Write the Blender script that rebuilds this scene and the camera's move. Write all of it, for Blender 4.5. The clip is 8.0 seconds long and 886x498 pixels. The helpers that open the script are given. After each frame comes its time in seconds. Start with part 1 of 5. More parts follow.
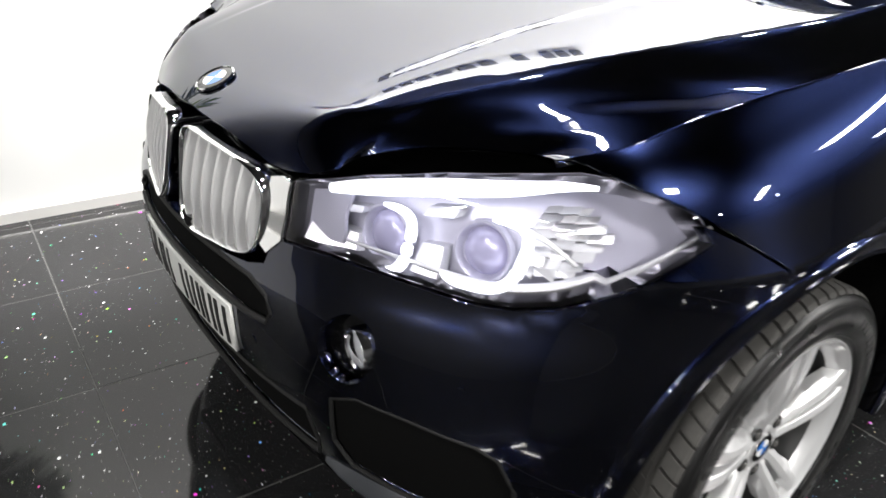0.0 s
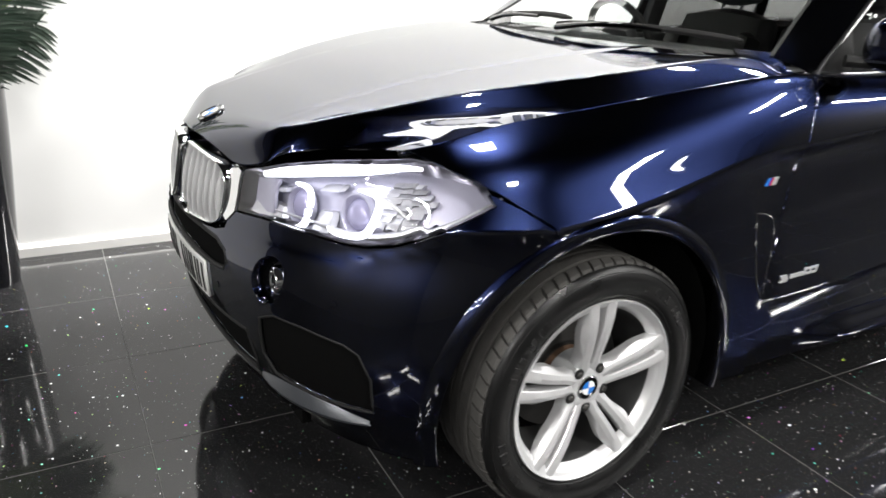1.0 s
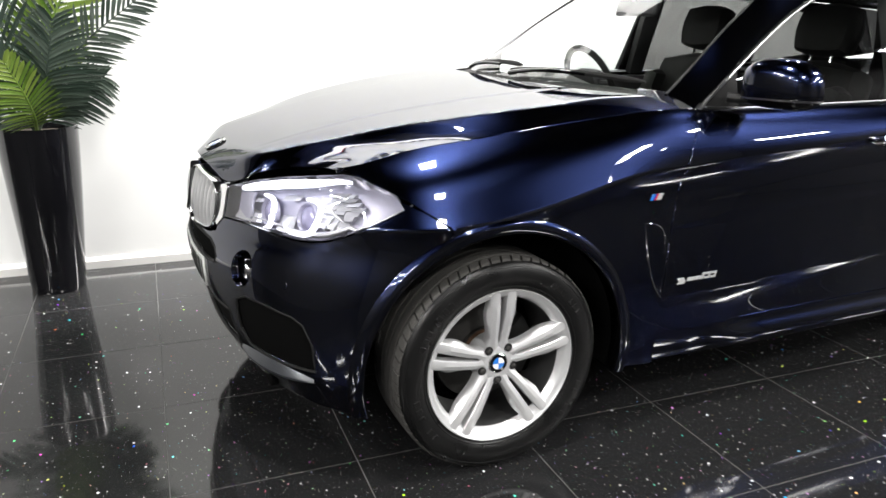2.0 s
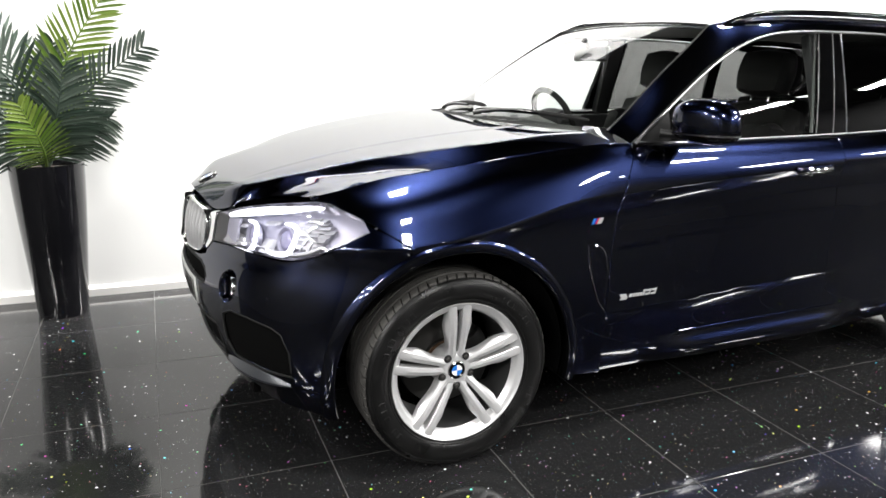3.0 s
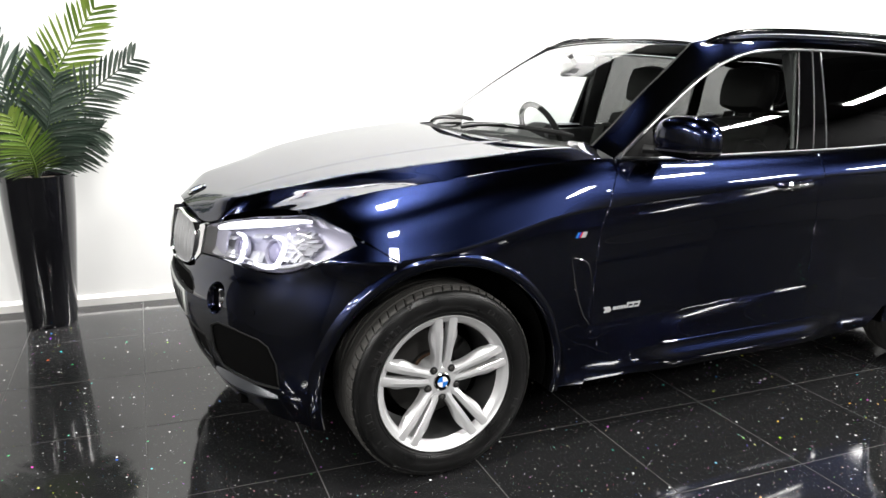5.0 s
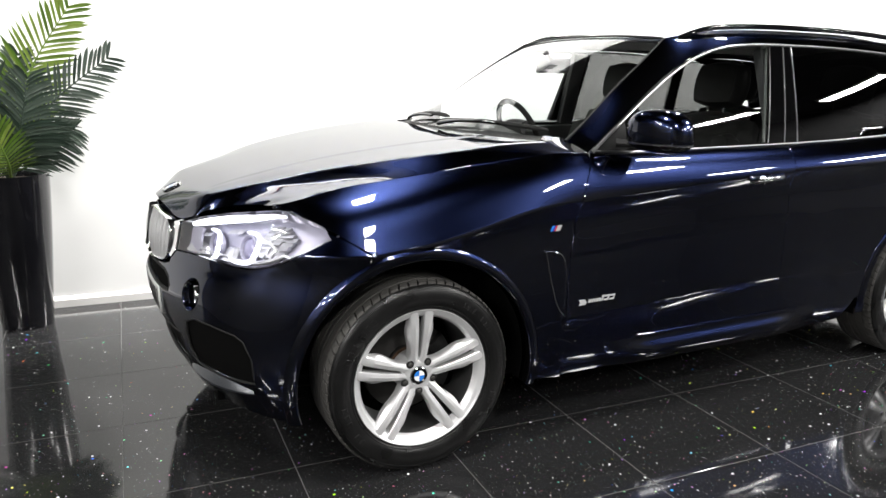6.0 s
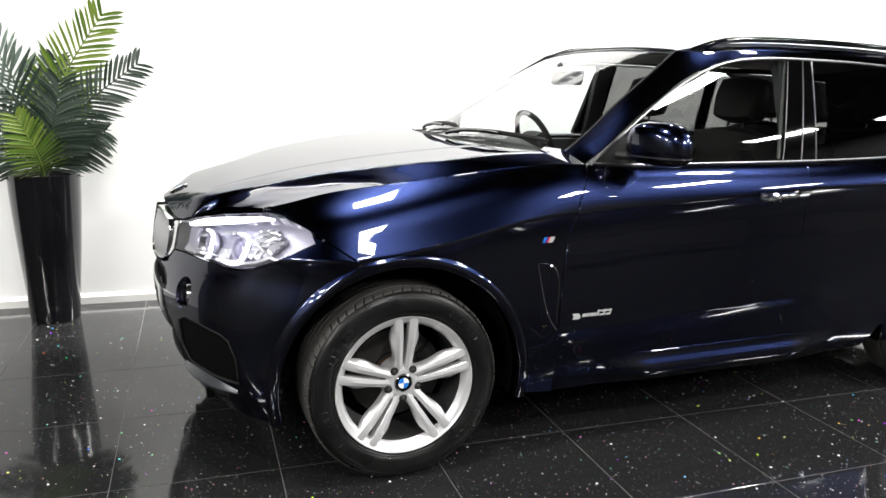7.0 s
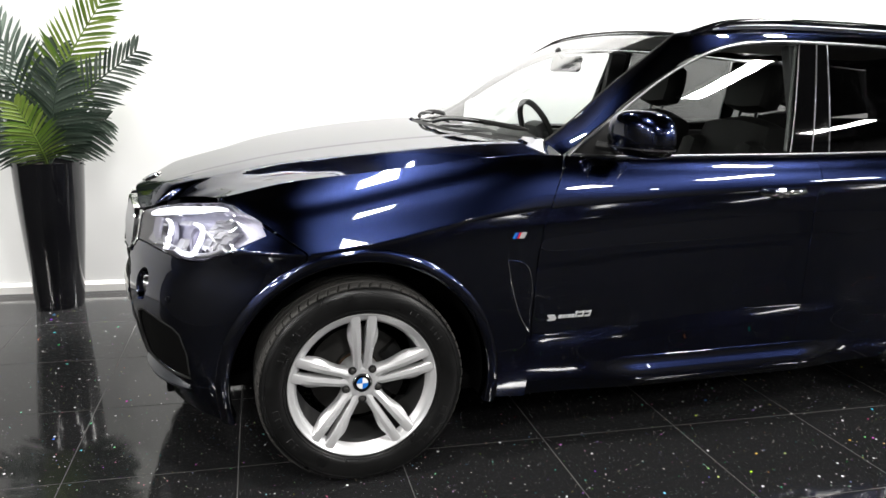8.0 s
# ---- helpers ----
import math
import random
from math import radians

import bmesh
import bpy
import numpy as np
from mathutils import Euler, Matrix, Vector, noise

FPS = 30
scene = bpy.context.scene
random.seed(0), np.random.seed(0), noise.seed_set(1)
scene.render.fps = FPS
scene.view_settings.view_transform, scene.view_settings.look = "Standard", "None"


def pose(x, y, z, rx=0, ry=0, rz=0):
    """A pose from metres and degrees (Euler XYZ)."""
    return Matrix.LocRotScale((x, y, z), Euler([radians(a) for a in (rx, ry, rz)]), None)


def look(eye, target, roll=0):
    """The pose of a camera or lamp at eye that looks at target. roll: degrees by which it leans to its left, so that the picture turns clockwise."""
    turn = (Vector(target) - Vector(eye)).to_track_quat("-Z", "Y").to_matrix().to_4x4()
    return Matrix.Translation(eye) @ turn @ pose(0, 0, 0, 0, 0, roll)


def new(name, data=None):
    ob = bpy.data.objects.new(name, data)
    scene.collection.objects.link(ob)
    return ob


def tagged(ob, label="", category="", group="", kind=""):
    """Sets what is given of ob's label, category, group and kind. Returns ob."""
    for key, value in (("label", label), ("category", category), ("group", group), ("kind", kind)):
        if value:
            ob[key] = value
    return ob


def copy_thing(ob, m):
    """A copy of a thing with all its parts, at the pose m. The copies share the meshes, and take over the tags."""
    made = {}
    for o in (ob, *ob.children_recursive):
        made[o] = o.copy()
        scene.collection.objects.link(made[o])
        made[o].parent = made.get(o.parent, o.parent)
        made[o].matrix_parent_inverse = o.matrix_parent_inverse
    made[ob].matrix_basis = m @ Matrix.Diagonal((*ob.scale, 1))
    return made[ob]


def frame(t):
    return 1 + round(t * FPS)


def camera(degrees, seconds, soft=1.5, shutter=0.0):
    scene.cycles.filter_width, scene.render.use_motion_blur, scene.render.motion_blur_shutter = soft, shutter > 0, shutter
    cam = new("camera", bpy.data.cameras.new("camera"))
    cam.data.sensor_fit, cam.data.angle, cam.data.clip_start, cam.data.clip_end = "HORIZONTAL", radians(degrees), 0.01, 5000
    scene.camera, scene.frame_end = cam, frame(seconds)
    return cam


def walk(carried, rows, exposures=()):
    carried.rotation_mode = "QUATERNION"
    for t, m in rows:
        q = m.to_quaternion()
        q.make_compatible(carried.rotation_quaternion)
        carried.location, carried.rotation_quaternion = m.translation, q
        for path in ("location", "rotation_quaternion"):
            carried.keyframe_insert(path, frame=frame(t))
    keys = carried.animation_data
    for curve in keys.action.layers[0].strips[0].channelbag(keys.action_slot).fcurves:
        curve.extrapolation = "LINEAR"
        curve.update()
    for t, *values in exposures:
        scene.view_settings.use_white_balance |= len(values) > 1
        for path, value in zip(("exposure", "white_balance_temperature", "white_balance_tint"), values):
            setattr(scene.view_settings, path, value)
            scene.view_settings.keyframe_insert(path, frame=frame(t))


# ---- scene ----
cam = camera(62.1, 8.0, shutter=0.4)
PATH = [
    (0, (-1.246, -1.39, 1.389), (-0.14, -0.009, 0.458), 3.4),
    (0.5, (-1.226, -1.769, 1.388), (-0.226, -0.252, 0.553), 3.8),
    (1, (-1.245, -2.171, 1.388), (-0.268, -0.571, 0.693), 2.4),
    (1.5, (-1.222, -2.494, 1.418), (-0.314, -0.826, 0.79), 0.7),
    (2, (-1.089, -2.824, 1.44), (-0.29, -1.089, 0.847), 1.0),
    (3.5, (-1.088, -3.199, 1.477), (-0.281, -1.431, 1.008), 0.6),
    (4, (-1.081, -3.203, 1.488), (-0.278, -1.433, 1.013), 0.6),
    (4.5, (-1.087, -3.196, 1.489), (-0.279, -1.428, 1.019), 0.9),
    (6, (-1.061, -3.231, 1.462), (-0.196, -1.488, 0.999), 0.8),
    (6.5, (-0.961, -3.272, 1.446), (-0.18, -1.473, 1.056), 2.7),
    (7, (-0.829, -3.33, 1.443), (-0.102, -1.516, 1.014), 1.7),
    (7.5, (-0.679, -3.317, 1.422), (0.001, -1.486, 0.991), 2.2),
    (8, (-0.464, -3.304, 1.43), (0.116, -1.445, 0.976), 1.7),
]
walk(cam, [(t, look(eye, target, roll)) for t, eye, target, roll in PATH], exposures=[(0.0, 0.12), (0.5, 0.16), (1.0, 0.06), (1.5, 0.06), (2.0, 0.12), (3.5, 0.08), (6.0, 0.05), (7.0, 0.03), (8.0, -0.18)])

# ---- light ----
world = bpy.data.worlds.new("world")
scene.world = world
world.use_nodes = True
world.node_tree.nodes["Background"].inputs[0].default_value = (0.9, 0.95, 1.0, 1)
world.node_tree.nodes["Background"].inputs[1].default_value = 0.02
LAMP = 295.0        # strength of the ceiling panels
ROOM_TURN = -3.0   # the room stands turned a little against the car
WALL_Y = 1.73      # far wall, in the room's own axes
CEIL = 4.0
room = pose(0, 0, 0, 0, 0, ROOM_TURN)


# ---- materials ----
def mat(name, color, rough=0.5, metal=0.0, coat=0.0, bump=0.0, bump_scale=60.0, vary=0.0, vary_scale=3.0,
        emit=0.0, emit_color=(1, 1, 1), trans=0.0, ior=1.45, coat_rough=0.02, spec=0.5, rough_vary=0.0):
    m = bpy.data.materials.new(name)
    m.use_nodes = True
    nt = m.node_tree
    b = nt.nodes["Principled BSDF"]
    b.inputs["Base Color"].default_value = (*color, 1)
    b.inputs["Roughness"].default_value = rough
    b.inputs["Metallic"].default_value = metal
    b.inputs["Coat Weight"].default_value = coat
    b.inputs["Coat Roughness"].default_value = coat_rough
    b.inputs["Transmission Weight"].default_value = trans
    b.inputs["IOR"].default_value = ior
    b.inputs["Specular IOR Level"].default_value = spec
    if emit:
        b.inputs["Emission Color"].default_value = (*emit_color, 1)
        b.inputs["Emission Strength"].default_value = emit
    tc = nt.nodes.new("ShaderNodeTexCoord")
    if vary or rough_vary:
        n1 = nt.nodes.new("ShaderNodeTexNoise")
        n1.inputs["Scale"].default_value = vary_scale
        n1.inputs["Detail"].default_value = 8
        nt.links.new(tc.outputs["Object"], n1.inputs["Vector"])
    if vary:
        mix = nt.nodes.new("ShaderNodeMix")
        mix.data_type = "RGBA"
        mix.inputs["A"].default_value = (*[c * (1 - vary) for c in color], 1)
        mix.inputs["B"].default_value = (*[min(1, c * (1 + vary)) for c in color], 1)
        nt.links.new(n1.outputs["Fac"], mix.inputs["Factor"])
        nt.links.new(mix.outputs["Result"], b.inputs["Base Color"])
    if rough_vary:
        mr = nt.nodes.new("ShaderNodeMapRange")
        mr.inputs["From Min"].default_value, mr.inputs["From Max"].default_value = 0.3, 0.7
        mr.inputs["To Min"].default_value = max(0.0, rough - rough_vary)
        mr.inputs["To Max"].default_value = rough + rough_vary
        nt.links.new(n1.outputs["Fac"], mr.inputs["Value"])
        nt.links.new(mr.outputs["Result"], b.inputs["Roughness"])
    if bump:
        n2 = nt.nodes.new("ShaderNodeTexNoise")
        n2.inputs["Scale"].default_value = bump_scale
        n2.inputs["Detail"].default_value = 5
        nt.links.new(tc.outputs["Object"], n2.inputs["Vector"])
        bp = nt.nodes.new("ShaderNodeBump")
        bp.inputs["Strength"].default_value = bump
        bp.inputs["Distance"].default_value = 0.002
        nt.links.new(n2.outputs["Fac"], bp.inputs["Height"])
        nt.links.new(bp.outputs["Normal"], b.inputs["Normal"])
    return m


def paint_material():
    """Dark blue-black metallic flake paint under clear lacquer."""
    m = bpy.data.materials.new("metallic_paint")
    m.use_nodes = True
    nt = m.node_tree
    nt.nodes.remove(nt.nodes["Principled BSDF"])
    out = nt.nodes["Material Output"]
    tc = nt.nodes.new("ShaderNodeTexCoord")
    v = nt.nodes.new("ShaderNodeTexVoronoi")
    v.inputs["Scale"].default_value = 2500
    ramp = nt.nodes.new("ShaderNodeMix")
    ramp.data_type = "RGBA"
    ramp.inputs["A"].default_value = (0.0023, 0.0034, 0.0105, 1)
    ramp.inputs["B"].default_value = (0.0088, 0.0135, 0.044, 1)
    sep = nt.nodes.new("ShaderNodeSeparateColor")
    nt.links.new(tc.outputs["Object"], v.inputs["Vector"])
    nt.links.new(v.outputs["Color"], sep.inputs["Color"])
    nt.links.new(sep.outputs["Red"], ramp.inputs["Factor"])
    flake = nt.nodes.new("ShaderNodeBsdfGlossy")
    flake.distribution = "BECKMANN"
    flake.inputs["Roughness"].default_value = 0.29
    nt.links.new(ramp.outputs["Result"], flake.inputs["Color"])
    # lacquer with faint dust haze
    haze = nt.nodes.new("ShaderNodeTexNoise")
    haze.inputs["Scale"].default_value = 7
    haze.inputs["Detail"].default_value = 9
    nt.links.new(tc.outputs["Object"], haze.inputs["Vector"])
    mr = nt.nodes.new("ShaderNodeMapRange")
    mr.inputs["To Min"].default_value, mr.inputs["To Max"].default_value = 0.0, 0.06
    nt.links.new(haze.outputs["Fac"], mr.inputs["Value"])
    coat = nt.nodes.new("ShaderNodeBsdfGlossy")
    coat.distribution = "BECKMANN"
    nt.links.new(mr.outputs["Result"], coat.inputs["Roughness"])
    fr = nt.nodes.new("ShaderNodeFresnel")
    fr.inputs["IOR"].default_value = 1.72
    mx = nt.nodes.new("ShaderNodeMixShader")
    nt.links.new(fr.outputs[0], mx.inputs[0])
    nt.links.new(flake.outputs[0], mx.inputs[1])
    nt.links.new(coat.outputs[0], mx.inputs[2])
    nt.links.new(mx.outputs[0], out.inputs[0])
    return m


def tile_material():
    """Polished black quartz tile with white and coloured flecks of two sizes, their mirror glints put into the base
    colour.
    """
    m = mat("black_sparkle_tile", (0.006, 0.006, 0.007), 0.05, spec=0.42)
    nt = m.node_tree
    b = nt.nodes["Principled BSDF"]
    geo = nt.nodes.new("ShaderNodeNewGeometry")
    info = nt.nodes.new("ShaderNodeObjectInfo")
    total = None
    # last value: how bright each layer's sparkle is painted
    for scale, size, share, glow in ((520, 0.34, 0.955, 0.11), (200, 0.27, 0.962, 0.40), (105, 0.25, 0.976, 0.75), (34, 0.150, 0.930, 1.0)):
        v = nt.nodes.new("ShaderNodeTexVoronoi")
        v.inputs["Scale"].default_value = scale
        nt.links.new(geo.outputs["Position"], v.inputs["Vector"])
        near = nt.nodes.new("ShaderNodeMath")
        near.operation = "LESS_THAN"
        near.inputs[1].default_value = size
        nt.links.new(v.outputs["Distance"], near.inputs[0])
        sep = nt.nodes.new("ShaderNodeSeparateColor")
        nt.links.new(v.outputs["Color"], sep.inputs["Color"])
        pick = nt.nodes.new("ShaderNodeMath")
        pick.operation = "GREATER_THAN"
        pick.inputs[1].default_value = share
        nt.links.new(sep.outputs["Red"], pick.inputs[0])
        mul = nt.nodes.new("ShaderNodeMath")
        mul.operation = "MULTIPLY"
        nt.links.new(near.outputs[0], mul.inputs[0])
        nt.links.new(pick.outputs[0], mul.inputs[1])
        tint = nt.nodes.new("ShaderNodeCombineColor")
        tint.mode = "HSV"
        nt.links.new(sep.outputs["Green"], tint.inputs["Red"])
        sat = nt.nodes.new("ShaderNodeMath")
        sat.operation = "POWER"
        sat.inputs[1].default_value = 3.6 if scale < 100 else 6.0
        nt.links.new(sep.outputs["Blue"], sat.inputs[0])
        nt.links.new(sat.outputs[0], tint.inputs["Green"])
        tint.inputs["Blue"].default_value = glow
        mix = nt.nodes.new("ShaderNodeMix")
        mix.data_type = "RGBA"
        nt.links.new(mul.outputs[0], mix.inputs["Factor"])
        if total is None:
            mix.inputs["A"].default_value = (0.0125, 0.0125, 0.013, 1)
        else:
            nt.links.new(total, mix.inputs["A"])
        nt.links.new(tint.outputs["Color"], mix.inputs["B"])
        total = mix.outputs["Result"]
    nt.links.new(total, b.inputs["Base Color"])
    n = nt.nodes.new("ShaderNodeTexNoise")
    n.inputs["Scale"].default_value = 5
    n.inputs["Detail"].default_value = 9
    nt.links.new(geo.outputs["Position"], n.inputs["Vector"])
    mr = nt.nodes.new("ShaderNodeMapRange")
    mr.inputs["To Min"].default_value, mr.inputs["To Max"].default_value = 0.03, 0.10
    nt.links.new(n.outputs["Fac"], mr.inputs["Value"])
    nt.links.new(mr.outputs["Result"], b.inputs["Roughness"])
    return m


def glass_material(name, color, dark):
    """Thin car glass: clear film with gloss; dark: share of light that the tint swallows."""
    m = bpy.data.materials.new(name)
    m.use_nodes = True
    nt = m.node_tree
    nt.nodes.remove(nt.nodes["Principled BSDF"])
    out = nt.nodes["Material Output"]
    tr = nt.nodes.new("ShaderNodeBsdfTransparent")
    tr.inputs[0].default_value = (*[c * (1 - dark) for c in color], 1)
    gl = nt.nodes.new("ShaderNodeBsdfGlossy")
    gl.inputs["Roughness"].default_value = 0.0
    # gloss grows towards a flat view, the same from both sides of the pane
    face = nt.nodes.new("ShaderNodeLayerWeight")
    face.inputs["Blend"].default_value = 0.5
    power = nt.nodes.new("ShaderNodeMath")
    power.operation = "POWER"
    power.inputs[1].default_value = 5.0
    nt.links.new(face.outputs["Facing"], power.inputs[0])
    fr = nt.nodes.new("ShaderNodeMath")
    fr.operation = "MULTIPLY_ADD"
    fr.inputs[1].default_value, fr.inputs[2].default_value = 0.93, 0.07
    nt.links.new(power.outputs[0], fr.inputs[0])
    mx = nt.nodes.new("ShaderNodeMixShader")
    nt.links.new(fr.outputs[0], mx.inputs[0])
    nt.links.new(tr.outputs[0], mx.inputs[1])
    nt.links.new(gl.outputs[0], mx.inputs[2])
    nt.links.new(mx.outputs[0], out.inputs[0])
    return m


PAINT = paint_material()
TILE = tile_material()
WALLP = mat("white_wall_paint", (0.82, 0.82, 0.81), 0.65, bump=0.12, bump_scale=140, vary=0.02, vary_scale=1.2)
BASEB = mat("white_gloss_woodwork", (0.70, 0.69, 0.67), 0.3, bump=0.05, bump_scale=30, vary=0.03, vary_scale=5)
GROUT = mat("grey_grout", (0.085, 0.085, 0.083), 0.9, bump=0.3, bump_scale=300, vary=0.2, vary_scale=20)
# GREYWALL and DARKWALL: unseen walls, kept dark for the car's reflections
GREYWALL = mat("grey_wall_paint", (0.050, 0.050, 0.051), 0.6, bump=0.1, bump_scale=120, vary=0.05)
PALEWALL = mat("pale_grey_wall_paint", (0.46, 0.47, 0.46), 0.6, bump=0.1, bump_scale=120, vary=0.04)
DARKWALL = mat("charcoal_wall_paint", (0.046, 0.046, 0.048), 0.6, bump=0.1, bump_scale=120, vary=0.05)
CEILP = mat("dark_ceiling_paint", (0.028, 0.028, 0.029), 0.8, bump=0.1, bump_scale=120, vary=0.05)
GLOW = mat("lamp_diffuser", (0.9, 0.9, 0.9), 0.4, emit=LAMP, emit_color=(1.0, 0.985, 0.96))
# glow of the added lamps that brighten the white wall
GLOWROW = mat("added_wall_glow", (0.9, 0.9, 0.9), 0.4, emit=LAMP * 1.12, emit_color=(1.0, 0.985, 0.96))
ALU = mat("white_aluminium", (0.75, 0.75, 0.75), 0.4, 0.3)
RUBBER = mat("tyre_rubber", (0.005, 0.005, 0.005), 0.36, spec=0.32, bump=0.2, bump_scale=220, vary=0.25, vary_scale=14, rough_vary=0.12)
TREAD = mat("dusty_tread_rubber", (0.042, 0.040, 0.037), 0.8, bump=0.4, bump_scale=260, vary=0.3, vary_scale=30)
SILVER = mat("silver_alloy_lacquer", (0.64, 0.64, 0.645), 0.33, 0.5, 0.5, bump=0.03, bump_scale=400, vary=0.06, vary_scale=9, coat_rough=0.1)
# barrel colour darkened so that the gaps between the spokes look black
BARREL = mat("darkened_inner_alloy", (0.055, 0.055, 0.055), 0.5, 0.5, vary=0.25, vary_scale=15)
CHROME = mat("chrome", (0.78, 0.78, 0.78), 0.06, 1.0, rough_vary=0.03, vary_scale=12)
SATIN = mat("satin_aluminium_trim", (0.20, 0.20, 0.205), 0.34, 1.0, rough_vary=0.05)
BLACKG = mat("gloss_black_plastic", (0.0015, 0.0015, 0.0017), 0.03, coat=0.1, rough_vary=0.015, vary_scale=8)
BLACKM = mat("matt_black_plastic", (0.012, 0.012, 0.012), 0.6, spec=0.25, bump=0.3, bump_scale=350, vary=0.2, vary_scale=20)
SPLITM = mat("satin_grey_plastic", (0.045, 0.048, 0.054), 0.3, 0.3, bump=0.05, bump_scale=300, vary=0.1, vary_scale=20)
SEAL = mat("grey_rubber_seal", (0.030, 0.034, 0.031), 0.5, vary=0.15, vary_scale=20)
LINER = mat("wheel_liner_felt", (0.0035, 0.0035, 0.0035), 0.95, spec=0.05, bump=0.4, bump_scale=200)
IRON = mat("brake_iron", (0.06, 0.058, 0.055), 0.55, 0.7, bump=0.2, bump_scale=90, vary=0.3, vary_scale=20)
RUST = mat("rusty_hub_iron", (0.10, 0.055, 0.03), 0.8, 0.2, bump=0.3, bump_scale=90, vary=0.3, vary_scale=20)
GLASS = glass_material("clear_car_glass", (0.87, 0.90, 0.885), 0.0)
TINT = glass_material("privacy_glass", (0.42, 0.42, 0.42), 0.64)
LENS = glass_material("headlight_lens", (0.97, 0.97, 0.99), 0.02)
LED = mat("daytime_led", (1, 1, 1), 0.3, emit=2.6, emit_color=(0.90, 0.92, 1.0))
REFLECT = mat("headlight_reflector", (0.66, 0.66, 0.69), 0.34, 0.65, vary=0.15, vary_scale=30)
HOUSE = mat("headlight_housing", (0.56, 0.55, 0.66), 0.34, 0.30, vary=0.2, vary_scale=14)
FOGLENS = mat("fog_lamp_glass", (0.66, 0.67, 0.70), 0.22, 0.35, coat=1.0, vary=0.2, vary_scale=60)
GLOBE = mat("projector_glass", (0.46, 0.44, 0.62), 0.22, 0.2, coat=0.4)
ROUNDBLUE = mat("enamel_blue", (0.02, 0.16, 0.55), 0.2, coat=0.6)
ROUNDWHITE = mat("enamel_white", (0.8, 0.8, 0.8), 0.2, coat=0.6)
DEEPBLUE = mat("enamel_deep_blue", (0.02, 0.03, 0.25), 0.25, coat=0.5)
RED = mat("enamel_red", (0.55, 0.02, 0.02), 0.25, coat=0.5)
PLATE = mat("number_plate_white", (0.62, 0.62, 0.60), 0.3, coat=0.3)
INK = mat("black_ink", (0.01, 0.01, 0.01), 0.5)
LEATHER = mat("black_leather", (0.006, 0.0058, 0.0055), 0.60, spec=0.15, bump=0.5, bump_scale=180, vary=0.2, vary_scale=6)
DASH = mat("grey_dash_plastic", (0.035, 0.035, 0.036), 0.55, spec=0.25, bump=0.4, bump_scale=300, vary=0.15, vary_scale=8)
CLOTH = mat("pale_grey_headlining", (0.45, 0.44, 0.42), 0.9, bump=0.2, bump_scale=300, vary=0.1)
POTM = mat("gloss_black_pot", (0.004, 0.004, 0.005), 0.10, coat=0.5, rough_vary=0.05, vary_scale=6)
SOIL = mat("dark_potting_soil", (0.03, 0.022, 0.015), 0.95, bump=1.0, bump_scale=80, vary=0.4, vary_scale=30)


def leaf_material(name, a, b2):
    m = mat(name, a, 0.36, spec=0.55)
    nt = m.node_tree
    b = nt.nodes["Principled BSDF"]
    geo = nt.nodes.new("ShaderNodeNewGeometry")
    mix = nt.nodes.new("ShaderNodeMix")
    mix.data_type = "RGBA"
    mix.inputs["A"].default_value = (*a, 1)
    mix.inputs["B"].default_value = (*b2, 1)
    nt.links.new(geo.outputs["Random Per Island"], mix.inputs["Factor"])
    tc = nt.nodes.new("ShaderNodeTexCoord")
    n = nt.nodes.new("ShaderNodeTexNoise")
    n.inputs["Scale"].default_value = 14
    n.inputs["Detail"].default_value = 6
    nt.links.new(tc.outputs["Object"], n.inputs["Vector"])
    hs = nt.nodes.new("ShaderNodeHueSaturation")
    mr = nt.nodes.new("ShaderNodeMapRange")
    mr.inputs["To Min"].default_value, mr.inputs["To Max"].default_value = 0.55, 1.45
    nt.links.new(n.outputs["Fac"], mr.inputs["Value"])
    nt.links.new(mr.outputs["Result"], hs.inputs["Value"])
    nt.links.new(mix.outputs["Result"], hs.inputs["Color"])
    nt.links.new(hs.outputs["Color"], b.inputs["Base Color"])
    return m


LEAFDARK = leaf_material("dark_palm_leaf", (0.020, 0.036, 0.025), (0.075, 0.100, 0.078))
LEAFLIGHT = leaf_material("young_palm_leaf", (0.09, 0.17, 0.02), (0.20, 0.28, 0.05))


# ---- mesh tools ----
def part(name, bm, material, parent=None, label="", smooth=True, angle=35):
    me = bpy.data.meshes.new(name)
    bm.to_mesh(me)
    bm.free()
    me.materials.append(material)
    if smooth:
        me.shade_smooth()
        if angle:
            me.set_sharp_from_angle(angle=radians(angle))
    ob = new(name, me)
    if parent:
        ob.parent = parent
    if label:
        tagged(ob, label)
    return ob


def thing(name, m, label, category, group="", kind=""):
    ob = new(name)
    ob.matrix_world = m
    ob.empty_display_size = 0.1
    return tagged(ob, label, category, group, kind)


def box(sx, sy, sz, at=(0, 0, 0), bevel=0.0, seg=2, bm=None, rot=None):
    own = bm or bmesh.new()
    m = Matrix.Translation(at) @ (rot or Matrix()) @ Matrix.Diagonal((sx, sy, sz, 1))
    r = bmesh.ops.create_cube(own, size=1, matrix=m)
    if bevel:
        edges = list({e for v in r["verts"] for e in v.link_edges})
        bmesh.ops.bevel(own, geom=edges, offset=bevel, segments=seg, affect="EDGES", profile=0.6)
    return own


